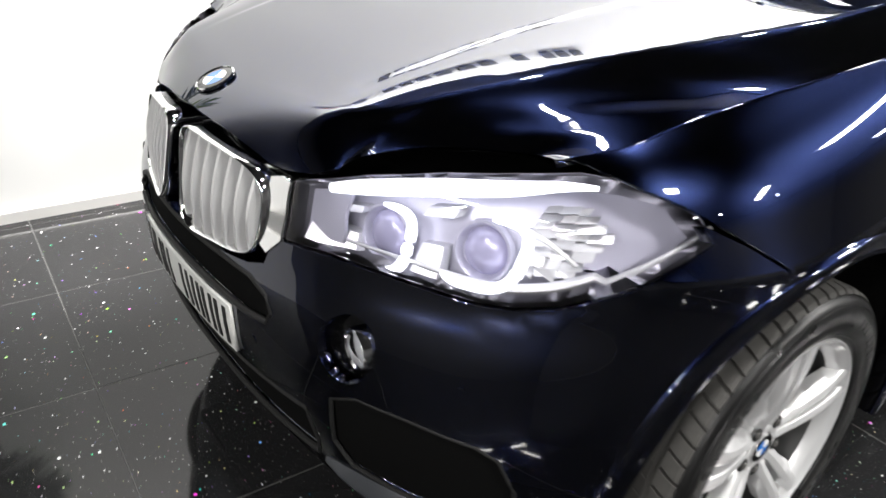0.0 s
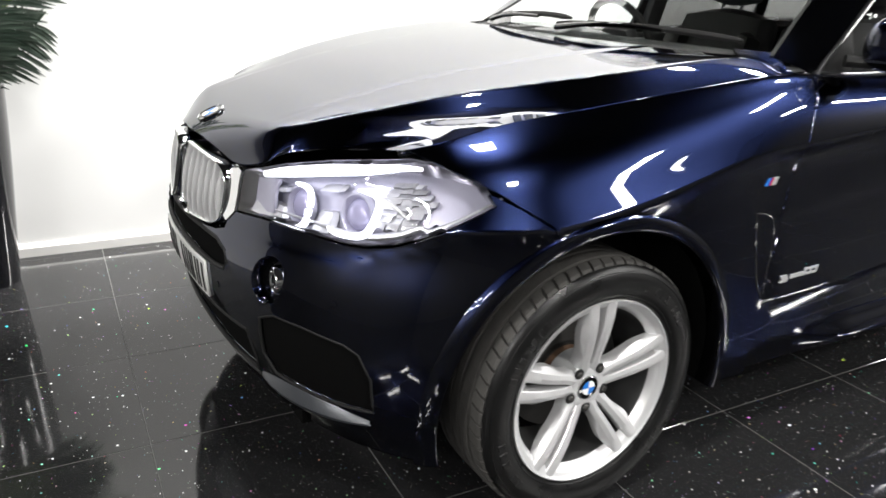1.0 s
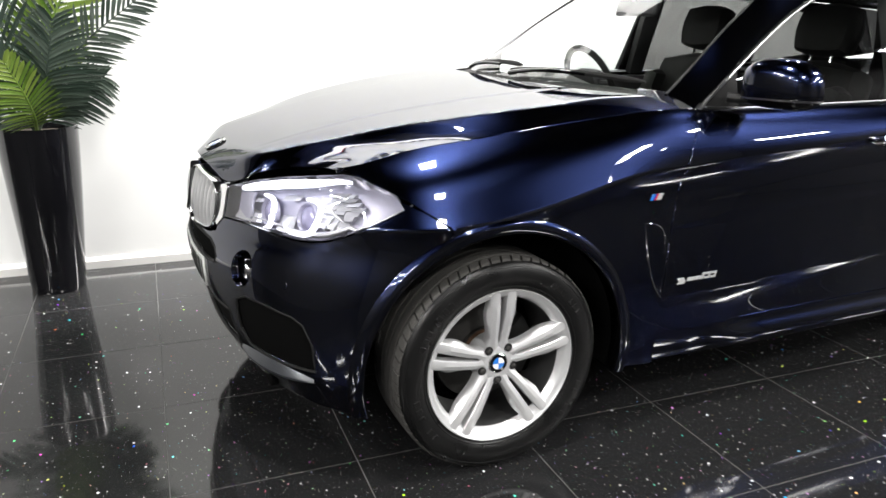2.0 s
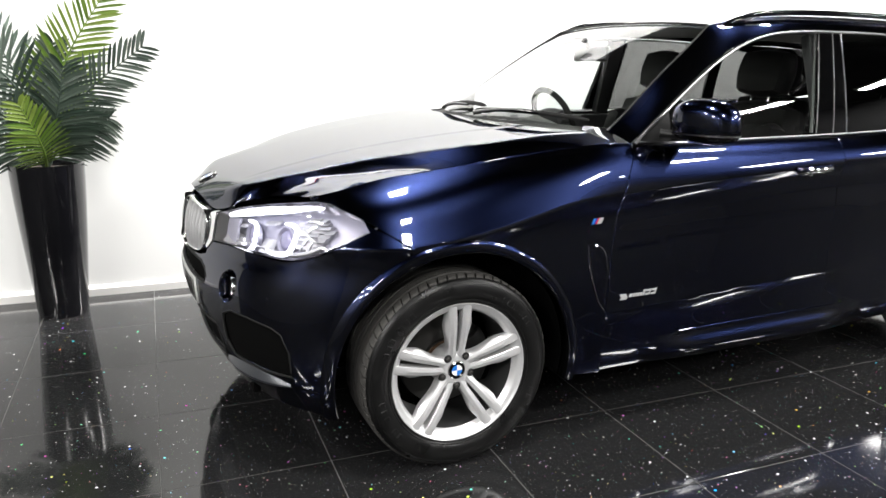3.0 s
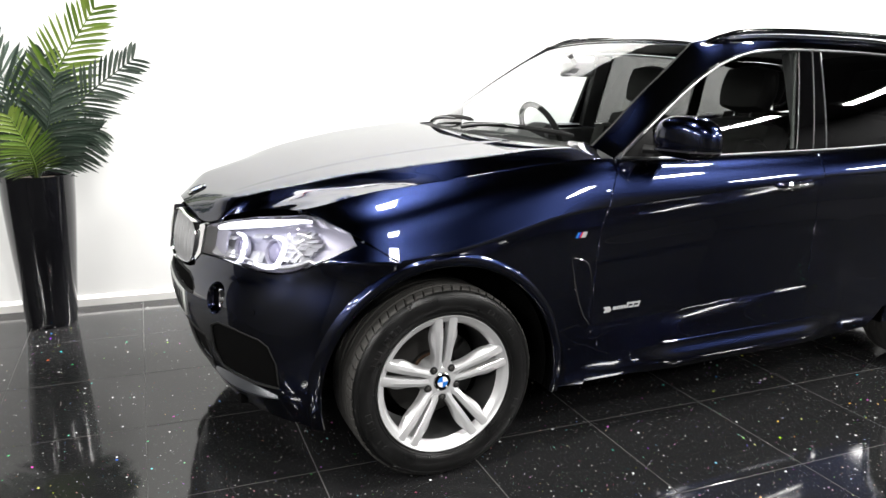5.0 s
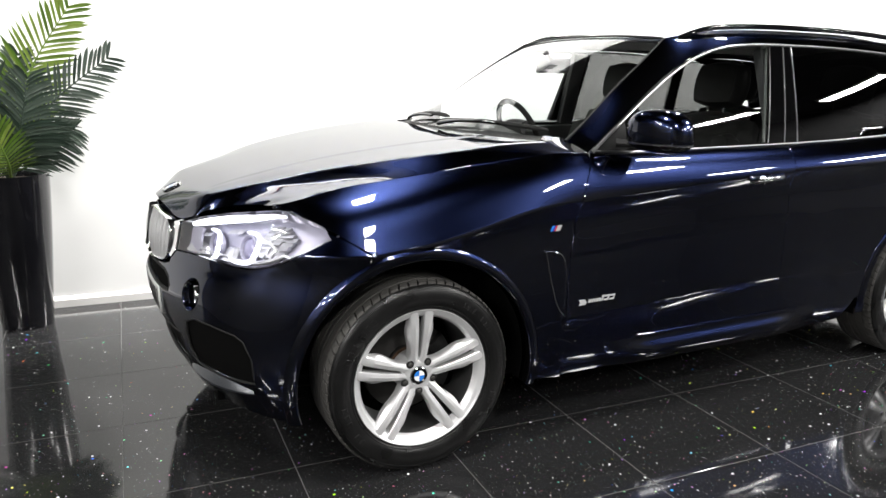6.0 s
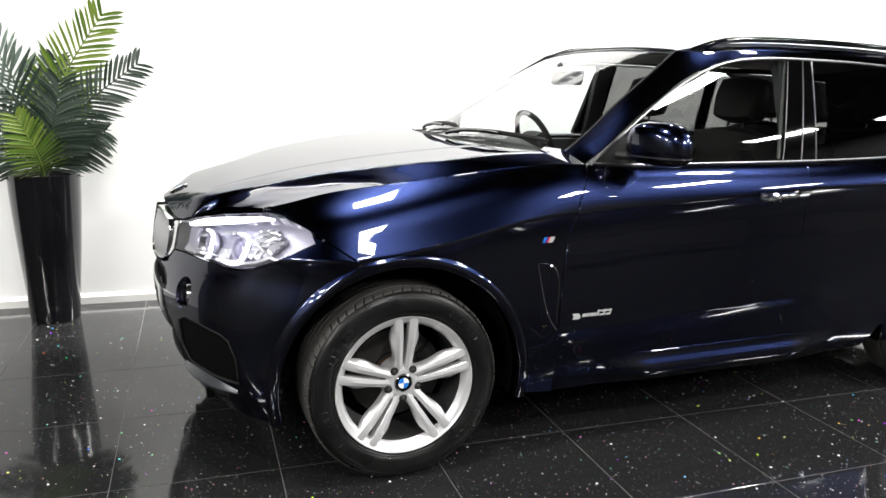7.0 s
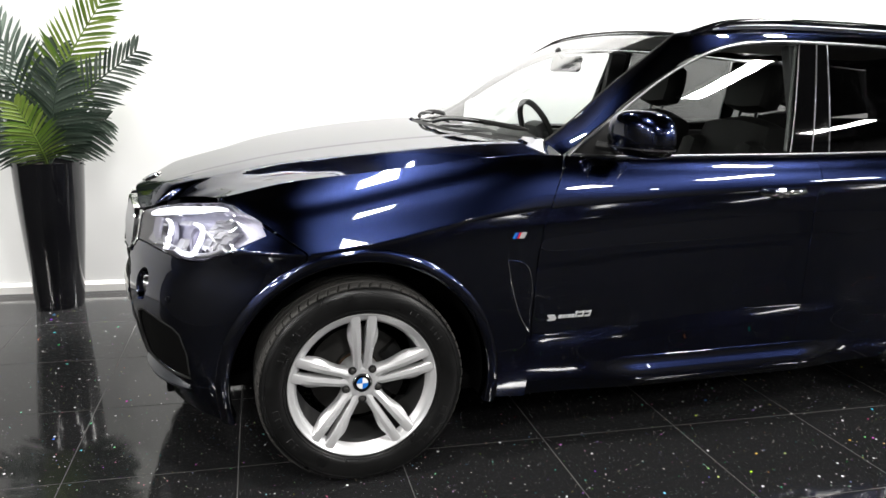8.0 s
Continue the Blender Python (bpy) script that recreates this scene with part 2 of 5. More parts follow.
def spline(pts, n):
    """n + 1 points along a smooth curve through pts (any number of coordinates)."""
    p = [np.array(q, float) for q in pts]
    p = [2 * p[0] - p[1]] + p + [2 * p[-1] - p[-2]]
    out = []
    k = len(p) - 3
    for i in range(n + 1):
        u = i / n * k
        j = min(int(u), k - 1)
        t = u - j
        a, b, c, d = p[j:j + 4]
        out.append(0.5 * (2 * b + (c - a) * t + (2 * a - 5 * b + 4 * c - d) * t * t + (3 * b - a - 3 * c + d) * t ** 3))
    return out


class Table:
    """A smooth function (natural cubic) through (x, value) pairs; straight on beyond the ends."""

    def __init__(self, *pairs):
        self.x = [float(p[0]) for p in pairs]
        self.v = [float(p[1]) for p in pairs]
        k = len(pairs)
        h = np.diff(self.x)
        a, r = np.eye(k), np.zeros(k)
        for i in range(1, k - 1):
            a[i, i - 1:i + 2] = h[i - 1], 2 * (h[i - 1] + h[i]), h[i]
            r[i] = 6 * ((self.v[i + 1] - self.v[i]) / h[i] - (self.v[i] - self.v[i - 1]) / h[i - 1])
        self.c = [float(q) for q in np.linalg.solve(a, r)]

    def __call__(self, x):
        n = len(self.x)
        i = 0
        while i < n - 2 and x > self.x[i + 1]:
            i += 1
        h = self.x[i + 1] - self.x[i]
        q = min(max(x, self.x[0]), self.x[-1])
        s, t = self.x[i + 1] - q, q - self.x[i]
        y = (self.c[i] * s ** 3 + self.c[i + 1] * t ** 3) / (6 * h) + (self.v[i] / h - self.c[i] * h / 6) * s + (self.v[i + 1] / h - self.c[i + 1] * h / 6) * t
        if q != x:
            slope = (self.c[i + 1] * t * t - self.c[i] * s * s) / (2 * h) + (self.v[i + 1] - self.v[i]) / h - (self.c[i + 1] - self.c[i]) * h / 6
            y += slope * (x - q)
        return y


def smooth_step(x, a, b):
    t = min(max((x - a) / (b - a), 0.0), 1.0)
    return t * t * t * (t * (6 * t - 15) + 10)


def tube(pts, radius, sides=10, bm=None, flat=1.0, caps=True):
    """A rounded bar along pts; radius: one number or one per point."""
    own = bm or bmesh.new()
    rings = []
    pts = [Vector(p) for p in pts]
    for i, p in enumerate(pts):
        d = (pts[min(i + 1, len(pts) - 1)] - pts[max(i - 1, 0)]).normalized()
        up = Vector((0, 0, 1)) if abs(d.z) < 0.95 else Vector((1, 0, 0))
        a = d.cross(up).normalized()
        b = a.cross(d)
        r = radius[i] if isinstance(radius, (list, tuple)) else radius
        rings.append([own.verts.new(p + a * (math.cos(2 * math.pi * k / sides) * r) + b * (math.sin(2 * math.pi * k / sides) * r * flat)) for k in range(sides)])
    for r0, r1 in zip(rings, rings[1:]):
        for k in range(sides):
            own.faces.new((r0[k], r0[(k + 1) % sides], r1[(k + 1) % sides], r1[k]))
    if caps:
        own.faces.new(rings[0][::-1])
        own.faces.new(rings[-1])
    return own


def lathe(profile, n=64, axis="Y", bm=None, center=(0, 0, 0)):
    """Turn (radius, along) pairs about an axis."""
    own = bm or bmesh.new()
    rings = []
    for i in range(n):
        a = 2 * math.pi * i / n
        c, s = math.cos(a), math.sin(a)
        row = []
        for r, h in profile:
            p = {"Y": (r * c, h, r * s), "Z": (r * c, r * s, h), "X": (h, r * c, r * s)}[axis]
            row.append(own.verts.new(Vector(p) + Vector(center)))
        rings.append(row)
    for i in range(n):
        r0, r1 = rings[i], rings[(i + 1) % n]
        for k in range(len(profile) - 1):
            own.faces.new((r0[k], r1[k], r1[k + 1], r0[k + 1]))
    bmesh.ops.remove_doubles(own, verts=own.verts, dist=1e-6)
    bmesh.ops.recalc_face_normals(own, faces=own.faces)
    return own


def grid(f, nu, nv, bm=None, loop_u=False):
    """A sheet of points f(u, v), u and v in 0..1."""
    own = bm or bmesh.new()
    rows = [[own.verts.new(f(i / nu, j / nv)) for j in range(nv + 1)] for i in range(nu + (0 if loop_u else 1))]
    for i in range(nu):
        a, b = rows[i], rows[(i + 1) % len(rows)]
        for j in range(nv):
            own.faces.new((a[j], b[j], b[j + 1], a[j + 1]))
    return own


def inside(poly, x, y):
    hit = False
    j = len(poly) - 1
    for i in range(len(poly)):
        (x0, y0), (x1, y1) = poly[i], poly[j]
        if (y0 > y) != (y1 > y) and x < (x1 - x0) * (y - y0) / (y1 - y0) + x0:
            hit = not hit
        j = i
    return hit


def cut_sheet(poly, holes, nu, nv):
    """A flat sheet in the outline poly, with holes, as a bmesh in (a, b, 0)."""
    xs, ys = [p[0] for p in poly], [p[1] for p in poly]
    x0, x1, y0, y1 = min(xs), max(xs), min(ys), max(ys)
    bm = grid(lambda u, v: (x0 + (x1 - x0) * u, y0 + (y1 - y0) * v, 0), nu, nv)
    cx, cy = (x1 - x0) / nu, (y1 - y0) / nv
    for ring in (poly, *holes):
        for i in range(len(ring)):
            (ax, ay), (bx, by) = ring[i - 1], ring[i]
            d = Vector((bx - ax, by - ay, 0))
            if d.length < 1e-7:
                continue
            lo = (min(ax, bx) - 0.1 * cx, min(ay, by) - 0.1 * cy)
            hi = (max(ax, bx) + 0.1 * cx, max(ay, by) + 0.1 * cy)
            faces = []
            for f in bm.faces:
                fx = [v.co.x for v in f.verts]
                fy = [v.co.y for v in f.verts]
                if max(fx) >= lo[0] and min(fx) <= hi[0] and max(fy) >= lo[1] and min(fy) <= hi[1]:
                    faces.append(f)
            geom = list({v for f in faces for v in f.verts}) + list({e for f in faces for e in f.edges}) + faces
            bmesh.ops.bisect_plane(bm, geom=geom, dist=1e-5, plane_co=(ax, ay, 0), plane_no=(d.y, -d.x, 0))
    dead = []
    for f in bm.faces:
        c = f.calc_center_median()
        if not inside(poly, c.x, c.y) or any(inside(h, c.x, c.y) for h in holes):
            dead.append(f)
    bmesh.ops.delete(bm, geom=dead, context="FACES")
    bmesh.ops.remove_doubles(bm, verts=bm.verts, dist=1e-5)
    return bm


def panel(name, poly, fmap, material, parent, holes=(), res=0.02, sign=1, thick=0.014, label="", proud=0.0):
    """A pressed panel: the outline poly in the surface's own coordinates, laid on fmap(a, b) -> (x, y, z), its edges turned in.
    sign -1 mirrors it to y < 0. Its shading follows the smooth surface."""
    xs, ys = [p[0] for p in poly], [p[1] for p in poly]
    bm = cut_sheet(poly, holes, max(2, int((max(xs) - min(xs)) / res)), max(2, int((max(ys) - min(ys)) / res)))
    eps = 1e-3

    def at(a, b):
        x, y, z = fmap(a, b)
        return Vector((x, y * sign, z))

    normals = {}
    for v in bm.verts:
        a, b = v.co.x, v.co.y
        n = (at(a + eps, b) - at(a - eps, b)).cross(at(a, b + eps) - at(a, b - eps))
        p = at(a, b)
        n.normalize()
        out = p - Vector((min(max(p.x, 0.2), 3.3), 0, 0.8 if p.z < 1.5 else 1.0))
        if n.dot(out) < 0:
            n.negate()
        normals[v] = n
        v.co = p + n * proud
    for f in bm.faces:
        f.normal_update()
    flips = [f for f in bm.faces if f.normal.dot(normals[f.verts[0]]) < 0]
    bmesh.ops.reverse_faces(bm, faces=flips)
    rim = [e for e in bm.edges if len(e.link_faces) == 1]
    twins = {}
    for e in rim:
        mid = (e.verts[0].co + e.verts[1].co) / 2
        away = (mid - e.link_faces[0].calc_center_median()).normalized()
        for v in e.verts:
            twins.setdefault(v, []).append(away)
    made = {}
    for v, aways in twins.items():
        n = normals[v]
        away = sum(aways, Vector()).normalized()
        top, low = bm.verts.new(v.co), bm.verts.new(v.co - n * thick)
        made[v] = (top, low)
        normals[top], normals[low] = (n + away).normalized(), away
    for e in rim:
        f = e.link_faces[0]
        loop = next(l for l in f.loops if l.edge == e)
        v0, v1 = loop.vert, loop.link_loop_next.vert
        bm.faces.new((made[v1][0], made[v0][0], made[v0][1], made[v1][1]))
    listed = [tuple(normals[v]) for v in bm.verts]
    me = bpy.data.meshes.new(name)
    bm.to_mesh(me)
    bm.free()
    me.materials.append(material)
    me.shade_smooth()
    me.normals_split_custom_set_from_vertices(listed)
    ob = new(name, me)
    ob.parent = parent
    if label:
        tagged(ob, label)
    return ob


# ---- the room ----
def room_part(name, bm, material, label="", kind="structure", category=""):
    ob = part(name, bm, material, None, label, smooth=False)
    ob.matrix_world = room
    return tagged(ob, label, category, kind=kind)


X0, X1, Y0 = -6.8, 10.4, -9.4
slab = room_part("floor", box(X1 - X0, WALL_Y - Y0, 0.1, ((X0 + X1) / 2, (WALL_Y + Y0) / 2, -0.0508)), GROUT,
                 "polished black sparkle tile floor with grey joints", category="floor")
WALL_END = 5.92
room_part("wall_north", box(WALL_END - X0 + 0.2, 0.2, CEIL + 0.2, ((X0 - 0.2 + WALL_END) / 2, WALL_Y + 0.1, CEIL / 2)), WALLP, "plain white painted showroom wall", category="wall")
room_part("wall_recess", box(X1 - WALL_END + 0.2, 0.2, CEIL + 0.2, ((X1 + 0.2 + WALL_END) / 2, WALL_Y + 0.24, CEIL / 2)), PALEWALL, "pale grey wall set back behind the white one", category="wall")
# three walls added out of view to close the room
room_part("wall_west", box(0.2, WALL_Y - Y0, CEIL + 0.2, (X0 - 0.1, (WALL_Y + Y0) / 2, CEIL / 2)), GREYWALL, "unseen grey wall that closes the room", category="wall")
room_part("wall_east", box(0.2, WALL_Y - Y0, CEIL + 0.2, (X1 + 0.1, (WALL_Y + Y0) / 2, CEIL / 2)), DARKWALL, "unseen dark wall that closes the room", category="wall")
room_part("wall_south", box(X1 - X0 + 0.4, 0.2, CEIL + 0.2, ((X0 + X1) / 2, Y0 - 0.1, CEIL / 2)), DARKWALL, "unseen dark wall that closes the room", category="wall")
room_part("ceiling", box(X1 - X0, WALL_Y - Y0, 0.1, ((X0 + X1) / 2, (WALL_Y + Y0) / 2, CEIL + 0.05)), CEILP, "dark painted showroom ceiling", category="ceiling")


def baseboard_profile():
    bm = bmesh.new()
    prof = [(0, 0), (-0.018, 0), (-0.018, 0.046), (-0.014, 0.053), (-0.010, 0.056), (-0.008, 0.064), (0, 0.067)]
    a = [bm.verts.new((X0, WALL_Y - 0.001 + y, z)) for y, z in prof]
    b = [bm.verts.new((WALL_END, WALL_Y - 0.001 + y, z)) for y, z in prof]
    for i in range(len(prof) - 1):
        bm.faces.new((a[i], b[i], b[i + 1], a[i + 1]))
    return bm


room_part("baseboard", baseboard_profile(), BASEB, "white moulded skirting board along the wall", category="baseboard")


def ceiling_light(x, y, sx, sy, glow=None):
    """A flat light panel under the ceiling, in the room's axes."""
    glow = glow or GLOW
    t = thing("ceiling_light", room @ pose(x, y, CEIL - 0.05), "lit white rectangular panel lamp on the ceiling", "ceiling lamp", "ceiling lamps")
    bm = bmesh.new()
    for dx, dy, lx, ly in ((0, sy / 2, sx + 0.04, 0.02), (0, -sy / 2, sx + 0.04, 0.02), (sx / 2, 0, 0.02, sy), (-sx / 2, 0, 0.02, sy)):
        box(lx, ly, 0.05, (dx, dy, 0.024), bm=bm)
    part("frame", bm, ALU, t, smooth=False)
    bm = bmesh.new()
    bmesh.ops.create_grid(bm, x_segments=1, y_segments=1, size=0.5, matrix=Matrix.Diagonal((sx - 0.03, sy - 0.03, 1, 1)) @ pose(0, 0, 0, 180, 0, 0))
    part("diffuser", bm, glow, t, "glowing white diffuser", smooth=False)
    return t


for x, y, sx, sy in ((-0.20, -1.60, 0.38, 0.36), (-0.15, -4.65, 0.48, 0.44), (3.90, -2.30, 0.55, 0.30), (4.80, -4.45, 0.27, 1.24), (9.07, -4.9, 0.30, 1.24),
                     (8.2, -6.7, 0.30, 1.24), (4.10, -7.0, 0.36, 1.24)):
    at = room.inverted() @ Vector((x, y, 0))
    ceiling_light(at.x, at.y, sx, sy)
# rows of narrow lamps over the far parts of the hall
for i, x in enumerate((-6.2, -4.9)):
    for j, y in enumerate((-2.6, -5.2, -7.8)):
        ceiling_light(x, y + 0.5 * (i % 2), *((0.15, 1.22) if (i + j) % 3 else (1.22, 0.15)))
# small square spots between them
for x, y in ((-5.6, -1.3), (-4.2, -1.2), (0.6, -7.6), (2.2, -8.1), (6.3, -7.9)):
    ceiling_light(x, y, 0.17, 0.15)
for x, y, sx, sy in ((0.32, 0.90, 0.20, 0.16), (2.95, 0.95, 0.20, 0.20), (3.90, 1.0, 0.30, 0.18)):
    ceiling_light(x, y, sx, sy)
# row of lamps added to brighten the wall, behind a bulkhead under the ceiling
for i in range(5):
    ceiling_light(-0.5 + 2.05 * i, WALL_Y - 0.30, 1.9, 0.22, GLOWROW)
# board added out of view; keeps the lamp row out of the car's reflections
room_part("bulkhead", box(X1 - X0, 0.03, 1.15, ((X0 + X1) / 2, WALL_Y - 0.46, CEIL - 0.576)), CEILP, "unseen dark board added to hide the wall lamps", category="bulkhead")


def wall_sign():
    """Dark lettering and a red sweep high on the white wall, as plain bars."""
    t = thing("wall_sign", room @ pose(0, WALL_Y, 2.78), "dark lettering and red sweep on the white wall, as bars", "sign")
    x = -0.42
    for word in (3, 6, 1, 3):
        for k in range(word):
            part("letter_bar", box(0.095, 0.02, 0.17, (x + 0.0475, -0.011, 0.085), 0.004, 1), INK, t, smooth=False)
            x += 0.135
        x += 0.10
    pts = [(-1.0 + 0.5 * i / 12, -0.012, 0.02 + 0.13 * math.sin(math.pi * 0.5 * i / 12)) for i in range(13)]
    part("red_sweep", tube(pts, [0.004 + 0.035 * math.sin(math.pi * i / 12) for i in range(13)], 8), RED, t, "red painted sweep")


wall_sign()


# ---- the car: its surfaces ----
# x runs from the front axle towards the tail, y away from the car's middle, z up.
AXLE_Z, WHEELBASE, ARCH_R = 0.369, 2.933, 0.457
WIDE = Table((-0.50, 0.908), (-0.20, 0.948), (0.3, 0.962), (1.2, 0.962), (2.0, 0.965), (2.9, 0.970), (3.5, 0.940), (4.0, 0.82))
CREASE = Table((-0.50, 0.82), (0.0, 0.862), (0.25, 0.915), (0.43, 0.958), (0.63, 0.982), (0.95, 1.006), (1.4, 1.031), (1.8, 1.052), (2.2, 1.057), (3.2, 1.075), (4.0, 1.07))
PRESS_TOP = Table((0.55, 0.786), (0.74, 0.786), (0.97, 0.803), (1.21, 0.815), (1.47, 0.823), (1.74, 0.826), (2.03, 0.811), (2.3, 0.80))
PRESS_LOW = Table((0.60, 0.521), (0.76, 0.521), (1.0, 0.528), (1.24, 0.545), (1.5, 0.556), (1.78, 0.567), (2.01, 0.568), (2.3, 0.56))
TOP_Z = Table((-0.475, 1.002), (-0.38, 1.030), (-0.25, 1.064), (-0.07, 1.091), (0.12, 1.117), (0.32, 1.142), (0.49, 1.162), (0.62, 1.171), (0.85, 1.162), (1.2, 1.160), (1.85, 1.166), (2.6, 1.19), (3.3, 1.23), (4.0, 1.24))
TOP_Y = Table((-0.475, 0.731), (-0.20, 0.782), (0.05, 0.822), (0.35, 0.858), (0.60, 0.880), (0.85, 0.888), (1.2, 0.888), (1.85, 0.889), (2.7, 0.885), (3.4, 0.84), (4.0, 0.74))
LOWER = Table((0.20, 0.045), (0.27, 0.027), (0.34, 0.0175), (0.42, 0.0152), (0.515, 0.0140), (0.575, 0.0122), (0.66, 0.011), (0.75, 0.015), (0.82, 0.0195), (0.87, 0.013), (0.90, 0.0))


X_CORNER = -0.15
NOSE = Table((0.22, -0.70), (0.30, -0.745), (0.36, -0.775), (0.45, -0.805), (0.55, -0.828), (0.62, -0.834), (0.70, -0.833), (0.78, -0.815), (0.86, -0.802), (0.92, -0.785), (0.96, -0.752), (1.0, -0.70), (1.04, -0.64), (1.09, -0.55))
SQUARE = Table((0.22, 2.45), (0.36, 2.5), (0.60, 2.3), (0.80, 1.9), (1.0, 1.9))


def press(x, z):
    """Relief of the doors: a ridge low down and a soft step higher up, running out towards both ends."""
    ends = smooth_step(x, 0.56, 0.70) * (1 - smooth_step(x, 1.95, 2.22))
    d = z - PRESS_LOW(x)
    s = math.sqrt(d * d + 0.006 ** 2) - 0.006
    ridge = 0.008 * math.exp(-s / (0.085 if d > 0 else 0.028))
    t = PRESS_TOP(x)
    return ends * (ridge + 0.0035 * smooth_step(z, t - 0.022, t + 0.014) * (1 - smooth_step(z, t + 0.03, t + 0.14)))


def shoulder(x, h):
    """The flank behind the front corner."""
    zc, w = CREASE(x), WIDE(x)
    zt, yt = TOP_Z(x), TOP_Y(x)
    if h <= 0.9:
        z = h if h < 0.6 else 0.6 + (h - 0.6) * (zc - 0.6) / 0.3
        k = smooth_step(x, 0.2, 0.85)
        rise = 0.055 * smooth_step(x, 0.5, 2.1) * math.sin(math.pi * min(1.0, max(0.0, (h - 0.35) / 0.55)))
        return x, w - LOWER(h - rise) * (0.35 + 0.65 * k) + press(x, z), z
    if h <= 1.2:
        t = (h - 0.9) / 0.3
        f = math.sin(t * math.pi / 2)
        k = smooth_step(x, 0.1, 0.9)
        a, b = 1.5, 0.70
        bow = (1 - f) + 0.13 * math.sin(math.pi * f) - 0.035 * math.sin(2 * math.pi * f)
        full = max(0.0, 1 - f ** a) ** b
        return x, yt + (w - yt) * (bow + (full - bow) * k), zc + (zt - zc) * f
    t = h - 1.2
    return x, yt - 0.010 - 0.33 * t ** 1.2 - 2.2 * max(0.0, t - 0.44) ** 1.6, zt + t


def height_to_h(x, z):
    zc, zt = CREASE(x), TOP_Z(x)
    if z < 0.6:
        return z
    if z < zc:
        return 0.6 + (z - 0.6) * 0.3 / (zc - 0.6)
    if z < zt:
        return 0.9 + 0.3 * math.asin(min(1.0, (z - zc) / (zt - zc))) * 2 / math.pi
    return 1.2 + z - zt


def corner_width(z):
    return shoulder(X_CORNER, height_to_h(X_CORNER, z))[1]


def carry(x, z):
    """Ahead of the corner the flank's slope runs on for a hand's width."""
    d = x - X_CORNER
    zt = TOP_Z(X_CORNER)
    z = min(z, zt - 0.002)
    k = (shoulder(X_CORNER + 0.01, height_to_h(X_CORNER + 0.01, z))[1] - corner_width(z)) / 0.01
    return min(max(k, -0.05), 0.6) * d * math.exp(d / 0.10)


def wrap(x, z):
    """Share of the corner's width that is left at x, ahead of the corner."""
    n = SQUARE(z)
    f = min(1.0, max(0.0, (x - X_CORNER) / (NOSE(z) - X_CORNER)))
    return (1 - f ** n) ** (1 / n)


def side(x, h):
    """The flank. h is the height up to 0.6, 0.9 on the crease, 1.2 on the shoulder's top edge, and glass above that."""
    if x >= X_CORNER:
        return shoulder(x, h)
    zc, zt = CREASE(x), TOP_Z(x)
    if h <= 0.9:
        z = h if h < 0.6 else 0.6 + (h - 0.6) * (zc - 0.6) / 0.3
    else:
        z = zc + (zt - zc) * math.sin(min(1.0, (h - 0.9) / 0.3) * math.pi / 2)
    y = corner_width(z) * wrap(x, z) + carry(x, z)
    # the upper edge runs on evenly towards the lamp
    edge = TOP_Y(x) - corner_width(zt) * wrap(x, zt) - carry(x, zt)
    return x, y + edge * smooth_step(h, 0.95, 1.2) * smooth_step(x, -0.48, -0.33), z


def front(s, z):
    """The front, wrapped round the corner: s 0 is the middle, 1 the corner's end, beyond that it runs on along the flank."""
    a = abs(s)
    if a <= 1:
        w, n, xn = corner_width(z), SQUARE(z), NOSE(z)
        c, q = math.cos(a * math.pi / 2), math.sin(a * math.pi / 2)
        x, y = X_CORNER + (xn - X_CORNER) * max(c, 0.0) ** (2 / n), w * q ** (2 / n)
        # a ridge under the lamp, rising towards the wheel
        zc = 0.738 + 0.10 * max(0.0, a - 0.50) ** 1.2 / 0.25 ** 1.2
        lift = 0.003 * (1 - smooth_step(z, zc, zc + 0.034)) * smooth_step(z, zc - 0.16, zc) * smooth_step(a, 0.22, 0.36) * (1 - smooth_step(a, 0.70, 0.84))
        x, y = x - lift * c, y + lift * q + carry(x, z) * q
    else:
        x = X_CORNER + (a - 1) * 0.4
        y = side(x, height_to_h(x, z))[1]
    return x, math.copysign(y, s), z


def s_of_y(y, z):
    w, n = corner_width(z), SQUARE(z)
    return math.asin(min(1.0, (y / w) ** (n / 2))) * 2 / math.pi


def s_of_x(x, z):
    if x >= X_CORNER:
        return 1 + (x - X_CORNER) / 0.4
    f = (x - X_CORNER) / (NOSE(z) - X_CORNER)
    return math.acos(min(1.0, f ** (SQUARE(z) / 2))) * 2 / math.pi


# front outlines as (distance from the middle, height), in order from the middle outwards
HL_LOW = [(0.345, 0.800), (0.441, 0.806), (0.55, 0.803), (0.622, 0.797), (0.667, 0.793), (0.714, 0.794), (0.766, 0.806), (0.813, 0.832), (0.843, 0.857), (0.865, 0.884), (0.879, 0.911)]
HL_TOP = [(0.346, 0.905), (0.406, 0.924), (0.464, 0.943), (0.565, 0.968), (0.65, 0.982), (0.717, 0.993), (0.775, 0.988), (0.834, 0.967)]
TIP = (-0.326, 0.936)
HOOD_LIP = [(0.0, 0.955), (0.06, 0.952), (0.14, 0.945), (0.22, 0.928), (0.29, 0.910), (0.346, 0.912), (0.406, 0.931), (0.464, 0.950), (0.565, 0.975), (0.65, 0.989), (0.713, 1.001)]


def on_front(pairs):
    return [(s_of_y(y, z), z) for y, z in pairs]


